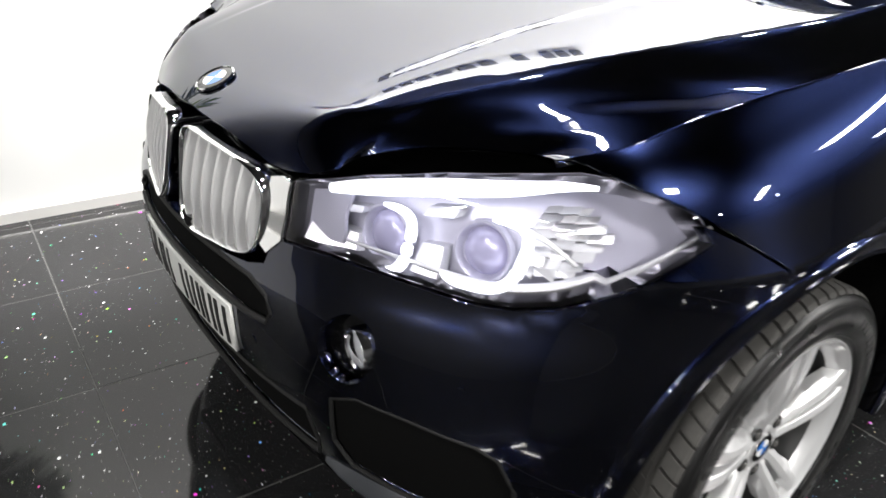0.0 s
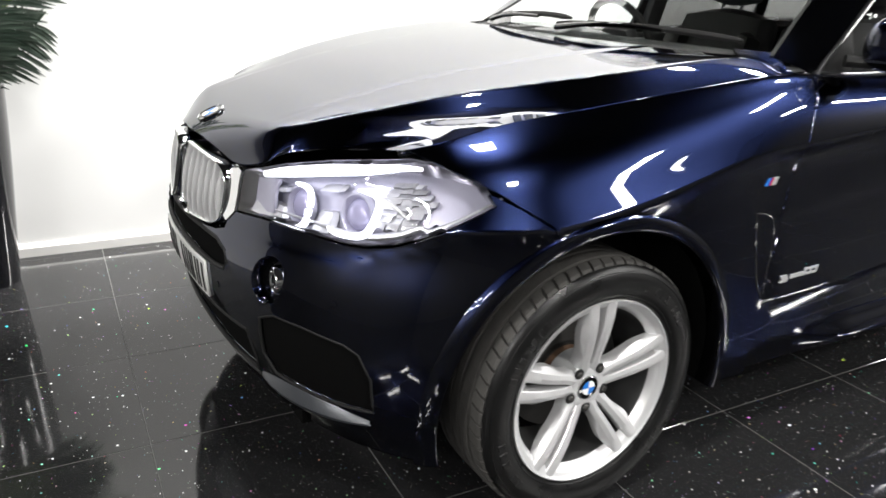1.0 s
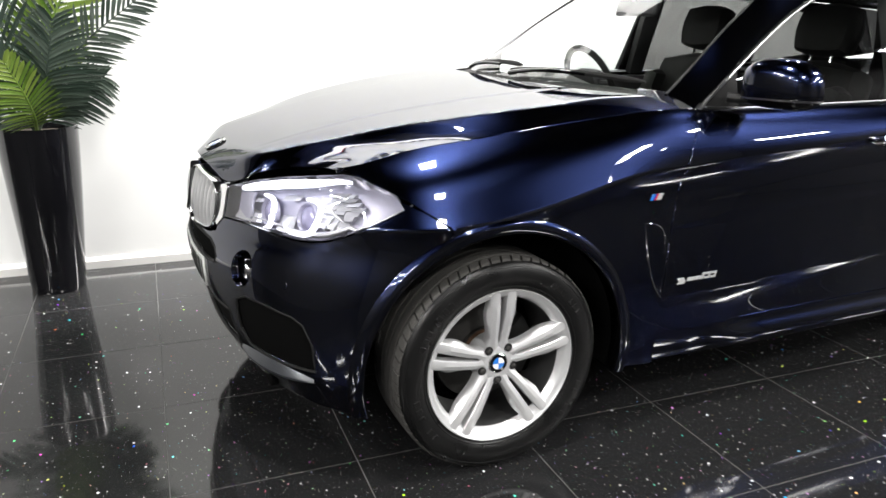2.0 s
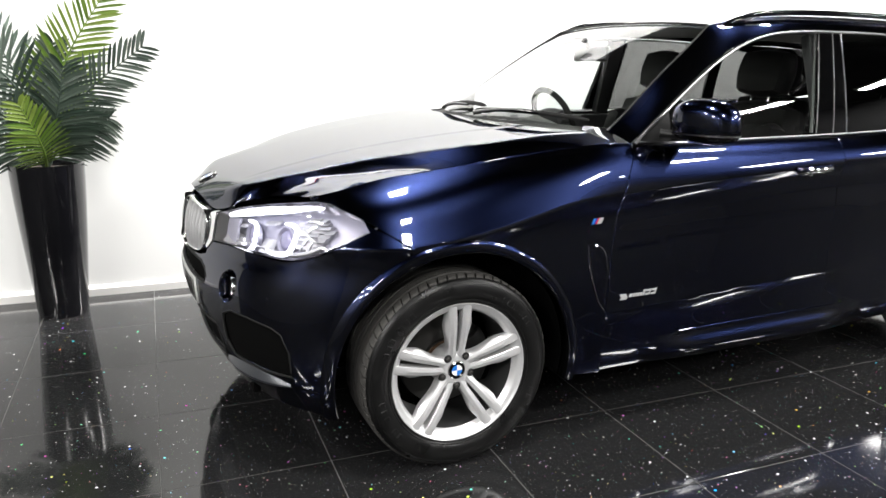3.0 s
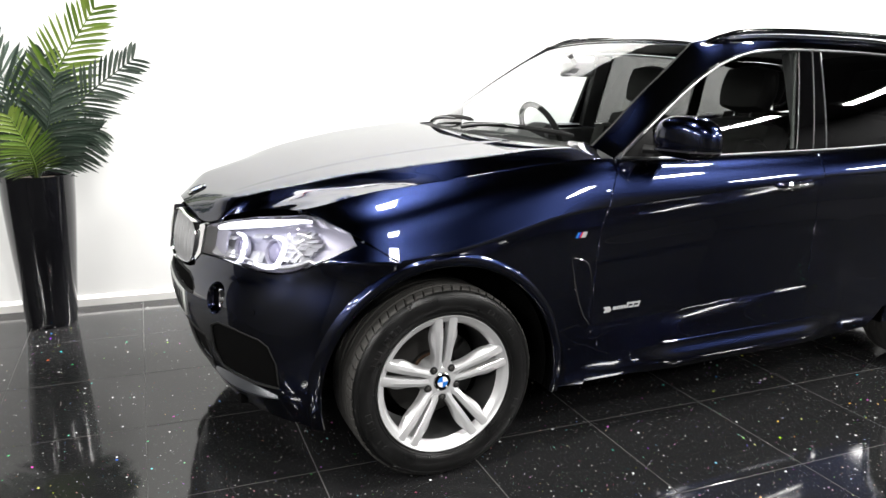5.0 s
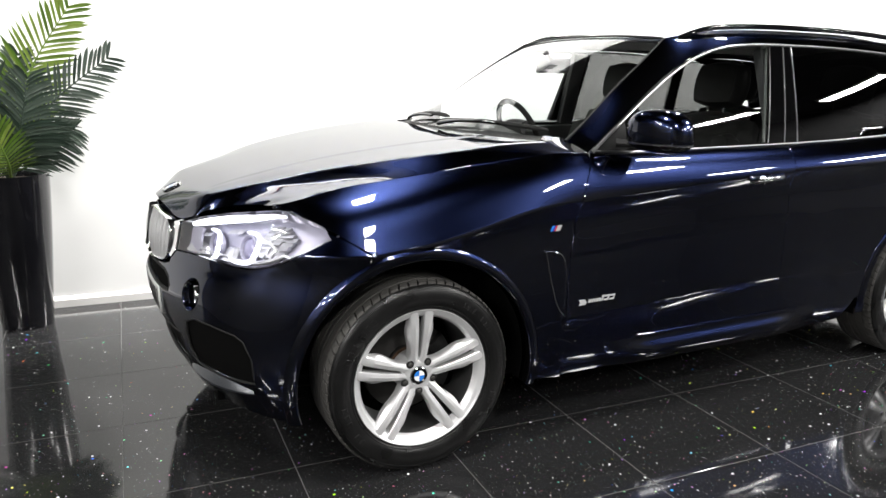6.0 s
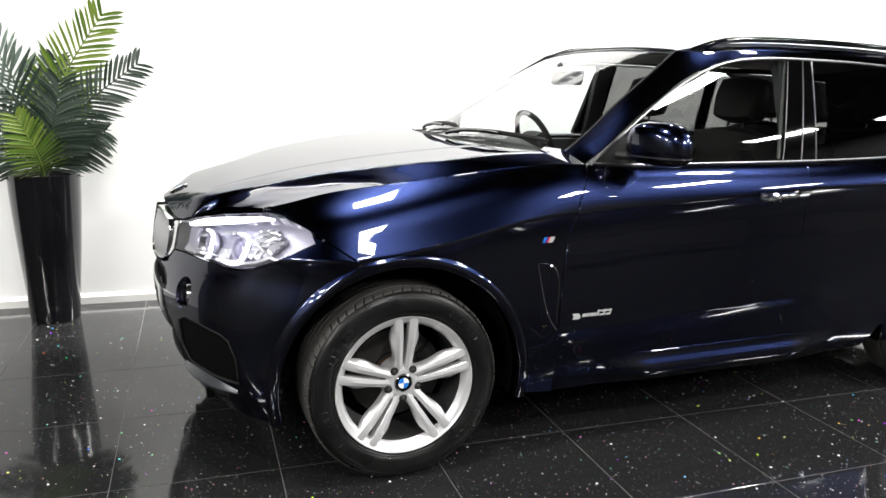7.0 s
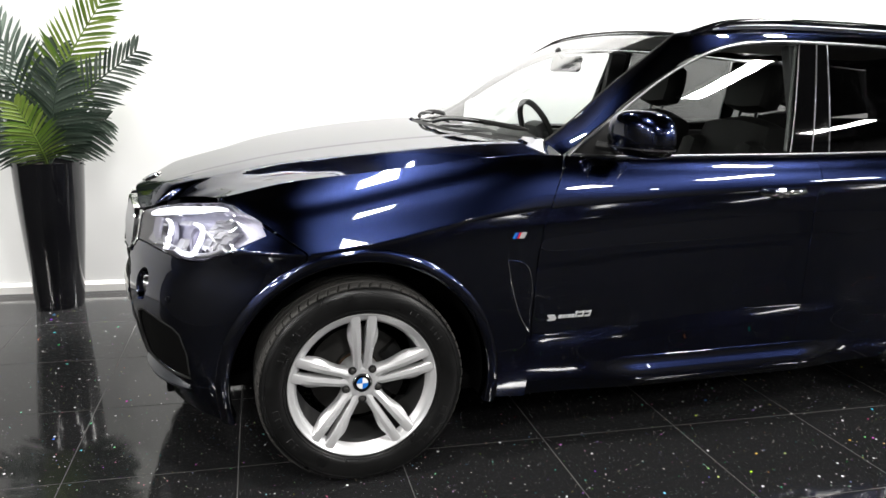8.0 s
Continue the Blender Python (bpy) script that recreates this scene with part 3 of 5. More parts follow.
MID_Z = Table((-0.80, 0.945), (-0.73, 0.986), (-0.64, 1.019), (-0.536, 1.049), (-0.415, 1.079), (-0.297, 1.106), (-0.148, 1.134), (0.073, 1.167), (0.32, 1.195), (0.475, 1.208), (0.65, 1.214))
HOOD_CREASE = Table((0.0, 0.36), (0.03, 0.41), (0.07, 0.53), (0.13, 0.635), (0.22, 0.72), (0.35, 0.79), (0.55, 0.862), (0.8, 0.866), (1.0, 0.866))
LIP_CURVE = spline(HOOD_LIP, 60)


def hood(v, u):
    """The bonnet: v -1..1 across, u 0..1 from its lip to the windscreen."""
    a = min(abs(v), 1.0)
    k = a * 60
    j = min(int(k), 59)
    y, z = LIP_CURVE[j] + (LIP_CURVE[j + 1] - LIP_CURVE[j]) * (k - j)
    y = max(y, 0.0)
    x, _, _ = front(s_of_y(y, z), z)
    x -= 0.030 * (1 - smooth_step(y, 0.0, 0.36))
    x += (-0.470 - x) * smooth_step(a, 0.86, 1.0)
    xr = 0.478 + 0.075 * a ** 2 + 0.13 * a ** 4
    xx = x + (xr - x) * u
    _, ye, ze = side(min(xx, 0.66), 1.2)

    # a low crown; outside a crease, which runs from the grille's corner to the windscreen, it falls to the fender
    def sheet(q):
        at = x + (xr - x) * q
        drop = MID_Z(max(at, -0.45)) - TOP_Z(min(max(at, -0.45), 0.62))
        ac = HOOD_CREASE(q)
        c = (a - ac) / (1 - ac)
        t = (c + math.sqrt(c * c + 0.004)) / (1 + math.sqrt(1.004))
        # hollow over the lamp: steep under the crease, flatter at the edge
        t += 0.20 * math.sin(math.pi * min(1.0, t)) * smooth_step(q, 0.12, 0.24) * (1 - smooth_step(q, 0.28, 0.42))
        # the hollow deepens a little towards the lamp
        nose = 0.012 * smooth_step(a, 0.44, 0.70) * (1 - smooth_step(a, 0.74, 1.0)) * (1 - smooth_step(q, 0.04, 0.35))
        return MID_Z(at) - drop * (0.16 * a * a + 0.84 * t) - nose

    lip = z - sheet(0.0)
    zz = sheet(u) + lip * max(0.0, 1 - u / 0.075) ** 1.8
    # the line that bounds the dome
    ad = 0.40 + 0.16 * u
    zz += 0.003 * (1 - smooth_step(a, ad - 0.03, ad + 0.03)) * smooth_step(u, 0.05, 0.25)
    yy = y + (0.836 * a - y) * u
    e = smooth_step(a, 0.55, 1.0)
    yy = yy * (1 - e) + e * (ye - 0.004 - (1 - a) * 0.80)
    return xx, math.copysign(yy, v), zz


# windscreen and roof
SCREEN_EDGE = spline([(0.712, 0.758, 1.206), (0.858, 0.708, 1.294), (1.012, 0.675, 1.413), (1.183, 0.638, 1.529), (1.342, 0.585, 1.631)], 20)
ROOF_MID = Table((1.20, 1.622), (1.34, 1.656), (1.6, 1.688), (2.1, 1.706), (2.8, 1.690), (3.5, 1.635), (3.75, 1.60))


def screen(v, u):
    k = min(max(u, 0), 1) * 20
    j = min(int(k), 19)
    ex, ey, ez = SCREEN_EDGE[j] + (SCREEN_EDGE[j + 1] - SCREEN_EDGE[j]) * (k - j)
    mx, mz = 0.50 + 0.81 * u, 1.222 + 0.434 * (0.55 * u + 0.45 * (1 - max(0.0, 1 - u) ** 1.6))
    a = abs(v)
    q = 0.75 * a ** 2 + 0.25 * a ** 4
    return mx + (ex - mx) * q, ey * v, mz + (ez - mz) * q


# where the roof's sheet meets the side frame, as (x, (y, z))
EDGE_Y = Table((1.342, 0.585), (1.46, 0.610), (1.70, 0.622), (2.1, 0.622), (2.8, 0.612), (3.4, 0.575), (3.78, 0.54))
EDGE_Z = Table((1.342, 1.631), (1.46, 1.654), (1.70, 1.678), (2.1, 1.686), (2.8, 1.668), (3.4, 1.610), (3.78, 1.570))


def roof(v, u):
    u = min(max(u, 0.0), 1.0)
    x = 1.312 + 2.46 * u
    a = abs(v)
    xf = x + 0.030 * a ** 2 * (1 - u)
    ey, ez = EDGE_Y(xf), EDGE_Z(xf)
    return xf, ey * v, ez + (max(ROOF_MID(x), ez) - ez) * (1 - a ** 2.4)


def arch(cx, r, a0, a1, n):
    """Points of a wheel arch's circle, in degrees from the tail's direction."""
    return [(cx + r * math.cos(radians(a0 + (a1 - a0) * i / n)), AXLE_Z + r * math.sin(radians(a0 + (a1 - a0) * i / n))) for i in range(n + 1)]


def to_h(pairs):
    return [(x, height_to_h(x, z)) for x, z in pairs]


car = thing("car", Matrix(), "dark blue-black metallic estate SUV with lit headlights standing on the tiles", "car")

# ---- the car: outer panels ----
FENDER = to_h([(0.612, 0.27), (0.616, 0.42), (0.616, 0.53), (0.620, 0.66), (0.628, 0.80), (0.648, 0.93), (0.676, 1.03), (0.715, 1.115)]) + [(0.738, 1.2), (0.66, 1.2), (0.545, 1.2)] \
    + [(x, 1.2) for x in (0.3, 0.1, -0.1, -0.3, -0.465)] + to_h([(-0.434, 0.997), (-0.391, 0.977), (-0.324, 0.943), (-0.26, 0.902), (-0.19, 0.857)]) \
    + to_h(arch(0, 0.487, 113, -10, 30))
GAP = 0.005
DOOR_F = to_h([(0.616, 0.386), (0.616 + GAP, 0.53), (0.625, 0.66), (0.633, 0.80), (0.653, 0.93), (0.681, 1.03), (0.720, 1.115)]) + [(0.745, 1.2), (1.30, 1.2), (1.846, 1.2)] \
    + to_h([(1.838, 1.05), (1.826, 0.80), (1.822, 0.60), (1.822, 0.386)])
DOOR_R = to_h([(1.827, 0.386), (1.827, 0.60), (1.831, 0.80), (1.843, 1.05)]) + [(1.851, 1.2), (2.4, 1.2), (2.86, 1.2)] \
    + to_h([(2.86, 1.06), (2.80, 0.93)] + arch(WHEELBASE, 0.50, 105, 176, 14) + [(2.43, 0.386)])
QUARTER = to_h(arch(WHEELBASE, 0.487, 103, 0, 16) + [(3.45, 0.30), (3.80, 0.33), (4.0, 0.45), (4.0, 0.9), (3.95, 1.06)]) + [(3.85, 1.2), (3.2, 1.2), (2.866, 1.2)] + to_h([(2.866, 1.06), (2.81, 0.93)])
SILL = to_h([(0.50, 0.394), (0.48, 0.285), (0.60, 0.262), (1.2, 0.258), (2.0, 0.258), (2.34, 0.275), (2.43, 0.394)])
# window outlines on the flank's upper surface, as (x, height)
DLO = [(0.752, 1.166), (0.90, 1.272), (1.05, 1.376), (1.20, 1.468), (1.35, 1.540), (1.50, 1.585), (1.65, 1.604), (1.85, 1.611), (2.3, 1.606), (2.8, 1.575), (3.25, 1.50), (3.42, 1.40)]


def above(pairs):
    return [(x, 1.2 + z - TOP_Z(x)) for x, z in pairs]


DLO_TOP = [tuple(p) for p in spline(DLO, 44)]
# the panel behind the quarter window
REAR_PILLAR = above([(2.80, 1.600), (3.20, 1.592), (3.78, 1.548), (3.84, 1.28), (3.50, 1.236)] + [p for p in DLO_TOP[::-1] if p[0] > 2.80])
FRAME_LOW = [(0.728, 1.160)] + [(x - 0.005, z + 0.010) for x, z in DLO_TOP if 0.78 < x < 2.80] + [(3.20, 1.596), (3.78, 1.552)]


def frame_low(x):
    """The lower edge of the side frame above the windows: height at x."""
    for (x0, z0), (x1, z1) in zip(FRAME_LOW, FRAME_LOW[1:]):
        if x <= x1:
            return z0 + (z1 - z0) * (x - x0) / (x1 - x0)
    return FRAME_LOW[-1][1]


def side_frame(sg):
    """Windscreen pillar and roof side in one pressing, from above the windows to the windscreen and the roof."""
    rows = []
    bm = bmesh.new()
    edge = [tuple(p) for p in SCREEN_EDGE] + [(x, EDGE_Y(x), EDGE_Z(x)) for x in [1.37 + 0.06 * i for i in range(41)]]
    for i, p in enumerate(edge):
        top = Vector(p)
        x = max(0.728, top.x - 0.012)
        z = frame_low(x)
        low = Vector(side(x, 1.2 + z - TOP_Z(x)))
        q0, q1 = Vector(edge[max(i - 1, 0)]), Vector(edge[min(i + 1, len(edge) - 1)])
        out = (q1 - q0).cross(low - top).normalized()
        if out.z < 0:
            out.negate()
        wide = (low - top).length
        ctrl = low * 0.55 + top * 0.45 + out * (0.05 * wide)
        row = []
        for k in range(15):
            t = k / 14
            row.append(low * (1 - t) ** 2 + ctrl * 2 * t * (1 - t) + top * t * t)
        row = [row[0] - Vector((0, 0.03, 0.004))] + row + [row[-1] + (row[-1] - row[-2]).normalized() * 0.004 - out * 0.012]
        rows.append([bm.verts.new((r.x, r.y * sg, r.z)) for r in row])
    for r0, r1 in zip(rows, rows[1:]):
        for c in range(len(r0) - 1):
            bm.faces.new((r0[c], r1[c], r1[c + 1], r0[c + 1]))
    bmesh.ops.recalc_face_normals(bm, faces=bm.faces)
    ob = part("pillar_frame", bm, PAINT, car, angle=50)
    if sum(p.normal.z for p in ob.data.polygons) < 0:
        ob.data.flip_normals()


for sg in (-1, 1):
    panel("fender", FENDER, side, PAINT, car, sign=sg)
    panel("door", DOOR_F, side, PAINT, car, sign=sg, res=0.012, label="front door with a deep crease under the handle")
    panel("door", DOOR_R, side, PAINT, car, sign=sg, res=0.03, label="rear door under dark privacy glass")
    panel("rear_quarter", QUARTER, side, PAINT, car, sign=sg, res=0.03)
    side_frame(sg)
    panel("rear_pillar", REAR_PILLAR, side, PAINT, car, sign=sg, res=0.05)


def skirt(x, h):
    """The sill moulding: a blade swelling out under the doors, its upper face turned up."""
    t = min(max((h - 0.258) / 0.136, 0.0), 1.0)
    k = smooth_step(x, 0.75, 1.15) * (1 - smooth_step(x, 1.80, 2.16))
    flat = -0.026 - 0.030 * (1 - t) ** 2
    blade = -0.050 + 0.062 * smooth_step(t, -0.25, 0.42) - 0.022 * smooth_step(t, 0.40, 1.0)
    return x, WIDE(x) + flat + (blade - flat) * k, h


for sg in (-1, 1):
    panel("side_skirt", SILL, skirt, PAINT, car, sign=sg, res=0.012, thick=0.03)


def arch_trim(cx, a0, a1):
    """A rounded lip round a wheel opening."""
    prof = [(0.452, -0.05), (0.4525, -0.004), (0.455, 0.006), (0.462, 0.010), (0.475, 0.010), (0.488, 0.006), (0.497, 0.0), (0.499, -0.006)]
    for sg in (-1, 1):
        def f(u, v):
            a = radians(a0 + (a1 - a0) * u)
            r, d = spline(prof, 14)[min(14, int(round(v * 14)))]
            x, z = cx + r * math.cos(a), AXLE_Z + r * math.sin(a)
            y = side(x, height_to_h(x, z))[1]
            return x, (y + d) * sg, z
        bm = grid(f, 72, 14)
        bmesh.ops.recalc_face_normals(bm, faces=bm.faces)
        ob = part("arch_trim", bm, PAINT, car, angle=60)
        if sum(p.normal.y for p in ob.data.polygons) * sg < 0:
            ob.data.flip_normals()


arch_trim(0, -12, 196)
arch_trim(WHEELBASE, -6, 188)

# front bumper with its openings
half = [(s_of_y(0.20, 0.262), 0.262), (s_of_y(0.5, 0.262), 0.262), (s_of_y(0.8, 0.25), 0.25), (s_of_x(-0.448, 0.245), 0.245), (s_of_x(-0.462, 0.29), 0.29)] \
    + [(s_of_x(x, z), z) for x, z in arch(0, 0.487, 188, 114, 16) + [(-0.195, 0.853), (-0.262, 0.897), (TIP[0], TIP[1] - 0.005)]] \
    + on_front([(y, z - 0.006) for y, z in HL_LOW[::-1]]) + on_front([(0.322, 0.800), (0.312, 0.745), (0.27, 0.732), (0.17, 0.722), (0.06, 0.726), (0.03, 0.74)])
BUMPER = [(0, 0.262)] + half + [(0, 0.75)] + [(-s, z) for s, z in half[::-1]]


def both(pairs):
    p = on_front(pairs)
    return [p, [(-s, z) for s, z in p]]


FOG_AT, FOG_R = (0.517, 0.666), 0.061
FOG = [(FOG_AT[0] + 0.86 * FOG_R * math.cos(2 * math.pi * i / 24), FOG_AT[1] + FOG_R * math.sin(2 * math.pi * i / 24)) for i in range(24)]
CORNER_INTAKE = [(0.497, 0.560), (0.548, 0.583), (0.635, 0.580), (0.735, 0.564), (0.766, 0.545), (0.789, 0.484), (0.785, 0.390), (0.70, 0.388), (0.60, 0.392), (0.515, 0.400), (0.485, 0.45)]
slot = on_front([(0.11, 0.718), (0.20, 0.717), (0.285, 0.712), (0.335, 0.692), (0.352, 0.664), (0.338, 0.642), (0.28, 0.636), (0.11, 0.642)])
UPPER_SLOT = slot + [(-s, z) for s, z in slot[::-1]]
low = on_front([(0.10, 0.50), (0.30, 0.50), (0.43, 0.50), (0.44, 0.42), (0.42, 0.37), (0.20, 0.365), (0.10, 0.365)])
LOW_INTAKE = low + [(-s, z) for s, z in low[::-1]]
HOLES = both(FOG) + both(CORNER_INTAKE) + [UPPER_SLOT, LOW_INTAKE]
bumper = panel("front_bumper", BUMPER, front, PAINT, car, holes=HOLES, res=0.018, thick=0.035)
for ring in [UPPER_SLOT, LOW_INTAKE]:
    panel("intake_mesh", ring, front, LINER, bumper, res=0.03, proud=-0.014, thick=0.01, label="black plastic grille in the bumper")
for ring in both(CORNER_INTAKE):
    panel("intake_mesh", ring, front, LINER, bumper, res=0.03, proud=-0.010, thick=0.01, label="black plastic corner vent")
for ring, r in [(UPPER_SLOT, 0.007), (LOW_INTAKE, 0.007)] + [(q, 0.0045) for q in both(CORNER_INTAKE)]:
    line = []
    for (s0, z0), (s1, z1) in zip(ring, ring[1:] + ring[:1]):
        n = max(1, int(math.hypot((s1 - s0) * 1.2, z1 - z0) / 0.02))
        line += [front(s0 + (s1 - s0) * i / n, z0 + (z1 - z0) * i / n) for i in range(n)]
    part("intake_trim", tube([(x + 0.004, y, z) for x, y, z in line + line[:1]], r, 8, caps=False), BLACKM, bumper)
for ring in both(FOG):
    panel("fog_recess", ring, front, BLACKG, bumper, res=0.03, proud=-0.034, thick=0.01)

# bonnet
panel("bonnet", [(-0.997, 0.004), (-0.75, 0.003), (-0.5, 0.003), (-0.25, 0.002), (0, 0.002), (0.25, 0.002), (0.5, 0.003), (0.75, 0.003), (0.997, 0.004), (0.997, 0.995), (-0.997, 0.995)],
      hood, PAINT, car, res=0.016, label="long bonnet with two soft creases")
panel("windscreen", [(-0.995, 0.0), (0.995, 0.0), (0.995, 1.0), (-0.995, 1.0)], screen, GLASS, car, res=0.05, thick=0.004, proud=-0.006, label="clear raked windscreen")
panel("roof", [(-1, 0.0), (1, 0.0), (1, 1.0), (-1, 1.0)], roof, PAINT, car, res=0.05)
for sg in (-1, 1):
    bm = tube([(p[0] + 0.002, p[1] * sg, p[2] - 0.003) for p in SCREEN_EDGE], 0.007, 8)
    part("screen_seal", bm, BLACKM, car)
top = [(screen(v / 10, 1.0)) for v in range(-10, 11)]
part("screen_seal", tube([(x, y, z) for x, y, z in top], 0.005, 8), BLACKM, car)

# side glass
WIN_F = above([p for p in DLO_TOP if 0.80 < p[0] < 1.79] + [(1.800, 1.606), (1.820, 1.600), (1.738, 1.18), (0.80, 1.176)])
WIN_R = above([(1.935, 1.18), (1.962, 1.606)] + [p for p in DLO_TOP if 1.98 < p[0] < 2.70] + [(2.72, 1.19)])
WIN_Q = above([(2.80, 1.20), (2.78, 1.570)] + [p for p in DLO_TOP if 2.80 < p[0]] + [(3.42, 1.24)])
for sg in (-1, 1):
    panel("side_window", WIN_F, side, GLASS, car, sign=sg, res=0.06, proud=-0.008, thick=0.004, label="clear front side window")
    panel("side_window", WIN_R, side, TINT, car, sign=sg, res=0.06, proud=-0.008, thick=0.004, label="dark privacy side window")
    panel("side_window", WIN_Q, side, TINT, car, sign=sg, res=0.06, proud=-0.008, thick=0.004, label="dark privacy quarter window")
    seal = [Vector(side(x, h)) for x, h in WIN_F[4:]]
    part("window_seal", tube([(p.x - 0.004, (p.y - 0.012) * sg, p.z - 0.006) for p in seal[:-2]] + [(p.x - 0.012, (p.y - 0.012) * sg, p.z) for p in seal[-2:-1]], 0.007, 8), SEAL, car, "grey rubber window seal")
    # gloss black pillar covers and the mirror triangle
    for ob_poly in ([(1.742, 1.178), (1.824, 1.606), (1.905, 1.608), (1.842, 1.178)], [(1.850, 1.178), (1.911, 1.608), (1.957, 1.609), (1.930, 1.178)],
                    [(2.715, 1.20), (2.69, 1.578), (2.785, 1.573), (2.805, 1.20)]):
        panel("pillar_cover", above(ob_poly), side, BLACKG, car, sign=sg, res=0.05, proud=-0.001)
    panel("mirror_triangle", above([(0.765, 1.172), (0.83, 1.222), (0.935, 1.292), (0.935, 1.172)]), side, BLACKM, car, sign=sg, res=0.05, proud=0.0)
    # bright window surround
    def rail(pairs, lift):
        return [(x, (side(x, 1.2 + z - TOP_Z(x))[1] + lift) * sg, z) for x, z in pairs]
    part("window_trim", tube(rail(DLO_TOP[:38], 0.001), 0.0065, 8), SATIN, car, "satin aluminium window surround")
    part("window_trim", tube(rail([(0.752 + 0.1 * i, TOP_Z(0.752 + 0.1 * i) + 0.006) for i in range(27)], 0.001), 0.0045, 8), SATIN, car, "satin aluminium waist strip")
    for x0, x1 in ((1.822, 1.740), (1.908, 1.846), (1.960, 1.932)):
        line = [(x1 + (x0 - x1) * i / 10, 1.178 + 0.43 * i / 10) for i in range(11)]
        part("pillar_strip", tube(rail(line, 0.001), 0.0028, 6), SATIN, car)

# roof rails
for sg in (-1, 1):
    pts = []
    for i in range(41):
        u = i / 40
        x = 1.40 + 2.05 * u
        e = min(1.0, min(u, 1 - u) / 0.09)
        pts.append((x, (EDGE_Y(x) + 0.026) * sg, EDGE_Z(x) - 0.010 + 0.024 * math.sin(e * math.pi / 2)))
    part("roof_rail", tube(pts, 0.013, 12, flat=1.0), BLACKG, car, "gloss black roof rail")

# tail, floor and inner shell, so that the body is closed
def tail(u, v):
    y = -0.80 + 1.6 * u
    z = 0.35 + 1.28 * v
    w = abs(y) / 0.80
    return 4.0 - 0.10 * w ** 3 - 0.30 * max(0, (z - 1.15) / 0.48) ** 1.4 + 0.03 * math.sin(v * 6), y * (1 - 0.22 * max(0, (z - 1.15) / 0.48)), z


bm = grid(tail, 24, 24)
bmesh.ops.recalc_face_normals(bm, faces=bm.faces)
part("tailgate", bm, PAINT, car)
bm = box(3.4, 1.55, 0.05, (1.55, 0, 0.27), 0.01)
box(0.55, 1.10, 0.05, (-0.40, 0, 0.27), 0.01, bm=bm)
part("underbody", bm, LINER, car)


def liner(cx):
    for sg in (-1, 1):
        def f(u, v):
            a = radians(-12 + 204 * u)
            r = 0.456
            x, z = cx + r * math.cos(a), AXLE_Z + r * math.sin(a)
            return x, sg * (0.50 + (side(x, height_to_h(x, z))[1] - 0.04 - 0.50) * v), z
        bm = grid(f, 40, 4)
        c = bm.verts.new((cx, sg * 0.50, AXLE_Z))
        rim = [bm.verts.new((cx + 0.47 * math.cos(radians(-12 + 204 * i / 20)), sg * 0.50, AXLE_Z + 0.47 * math.sin(radians(-12 + 204 * i / 20)))) for i in range(21)]
        for i in range(20):
            bm.faces.new((c, rim[i], rim[i + 1]))
        part("wheel_liner", bm, LINER, car)


liner(0)
liner(WHEELBASE)


# ---- the car: lamps, grille and badges ----
def front_point(y, z, inset=0.0):
    """A point on the front surface, moved in along its normal."""
    s = s_of_y(abs(y), z)
    p = Vector(front(s, z))
    n = (Vector(front(s + 1e-3, z)) - Vector(front(s - 1e-3, z))).cross(Vector(front(s, z + 1e-3)) - Vector(front(s, z - 1e-3))).normalized()
    if n.x > 0:
        n.negate()
    p = p - n * inset
    return (p.x, math.copysign(p.y, y), p.z)


HEADLIGHT = on_front(HL_LOW) + [(s_of_x(*TIP), TIP[1])] + on_front(HL_TOP[::-1])


def octagon_ring(cy, cz, ry, rz, inset, sg, n=32):
    pts = []
    for i in range(n + 1):
        a = 2 * math.pi * i / n + math.pi / 2
        c, s = math.cos(a), math.sin(a)
        k = 1 / (abs(c) ** 3.2 + abs(s) ** 3.2) ** (1 / 3.2)
        pts.append(front_point(sg * (cy + ry * k * c), cz + rz * k * s, inset))
    return pts


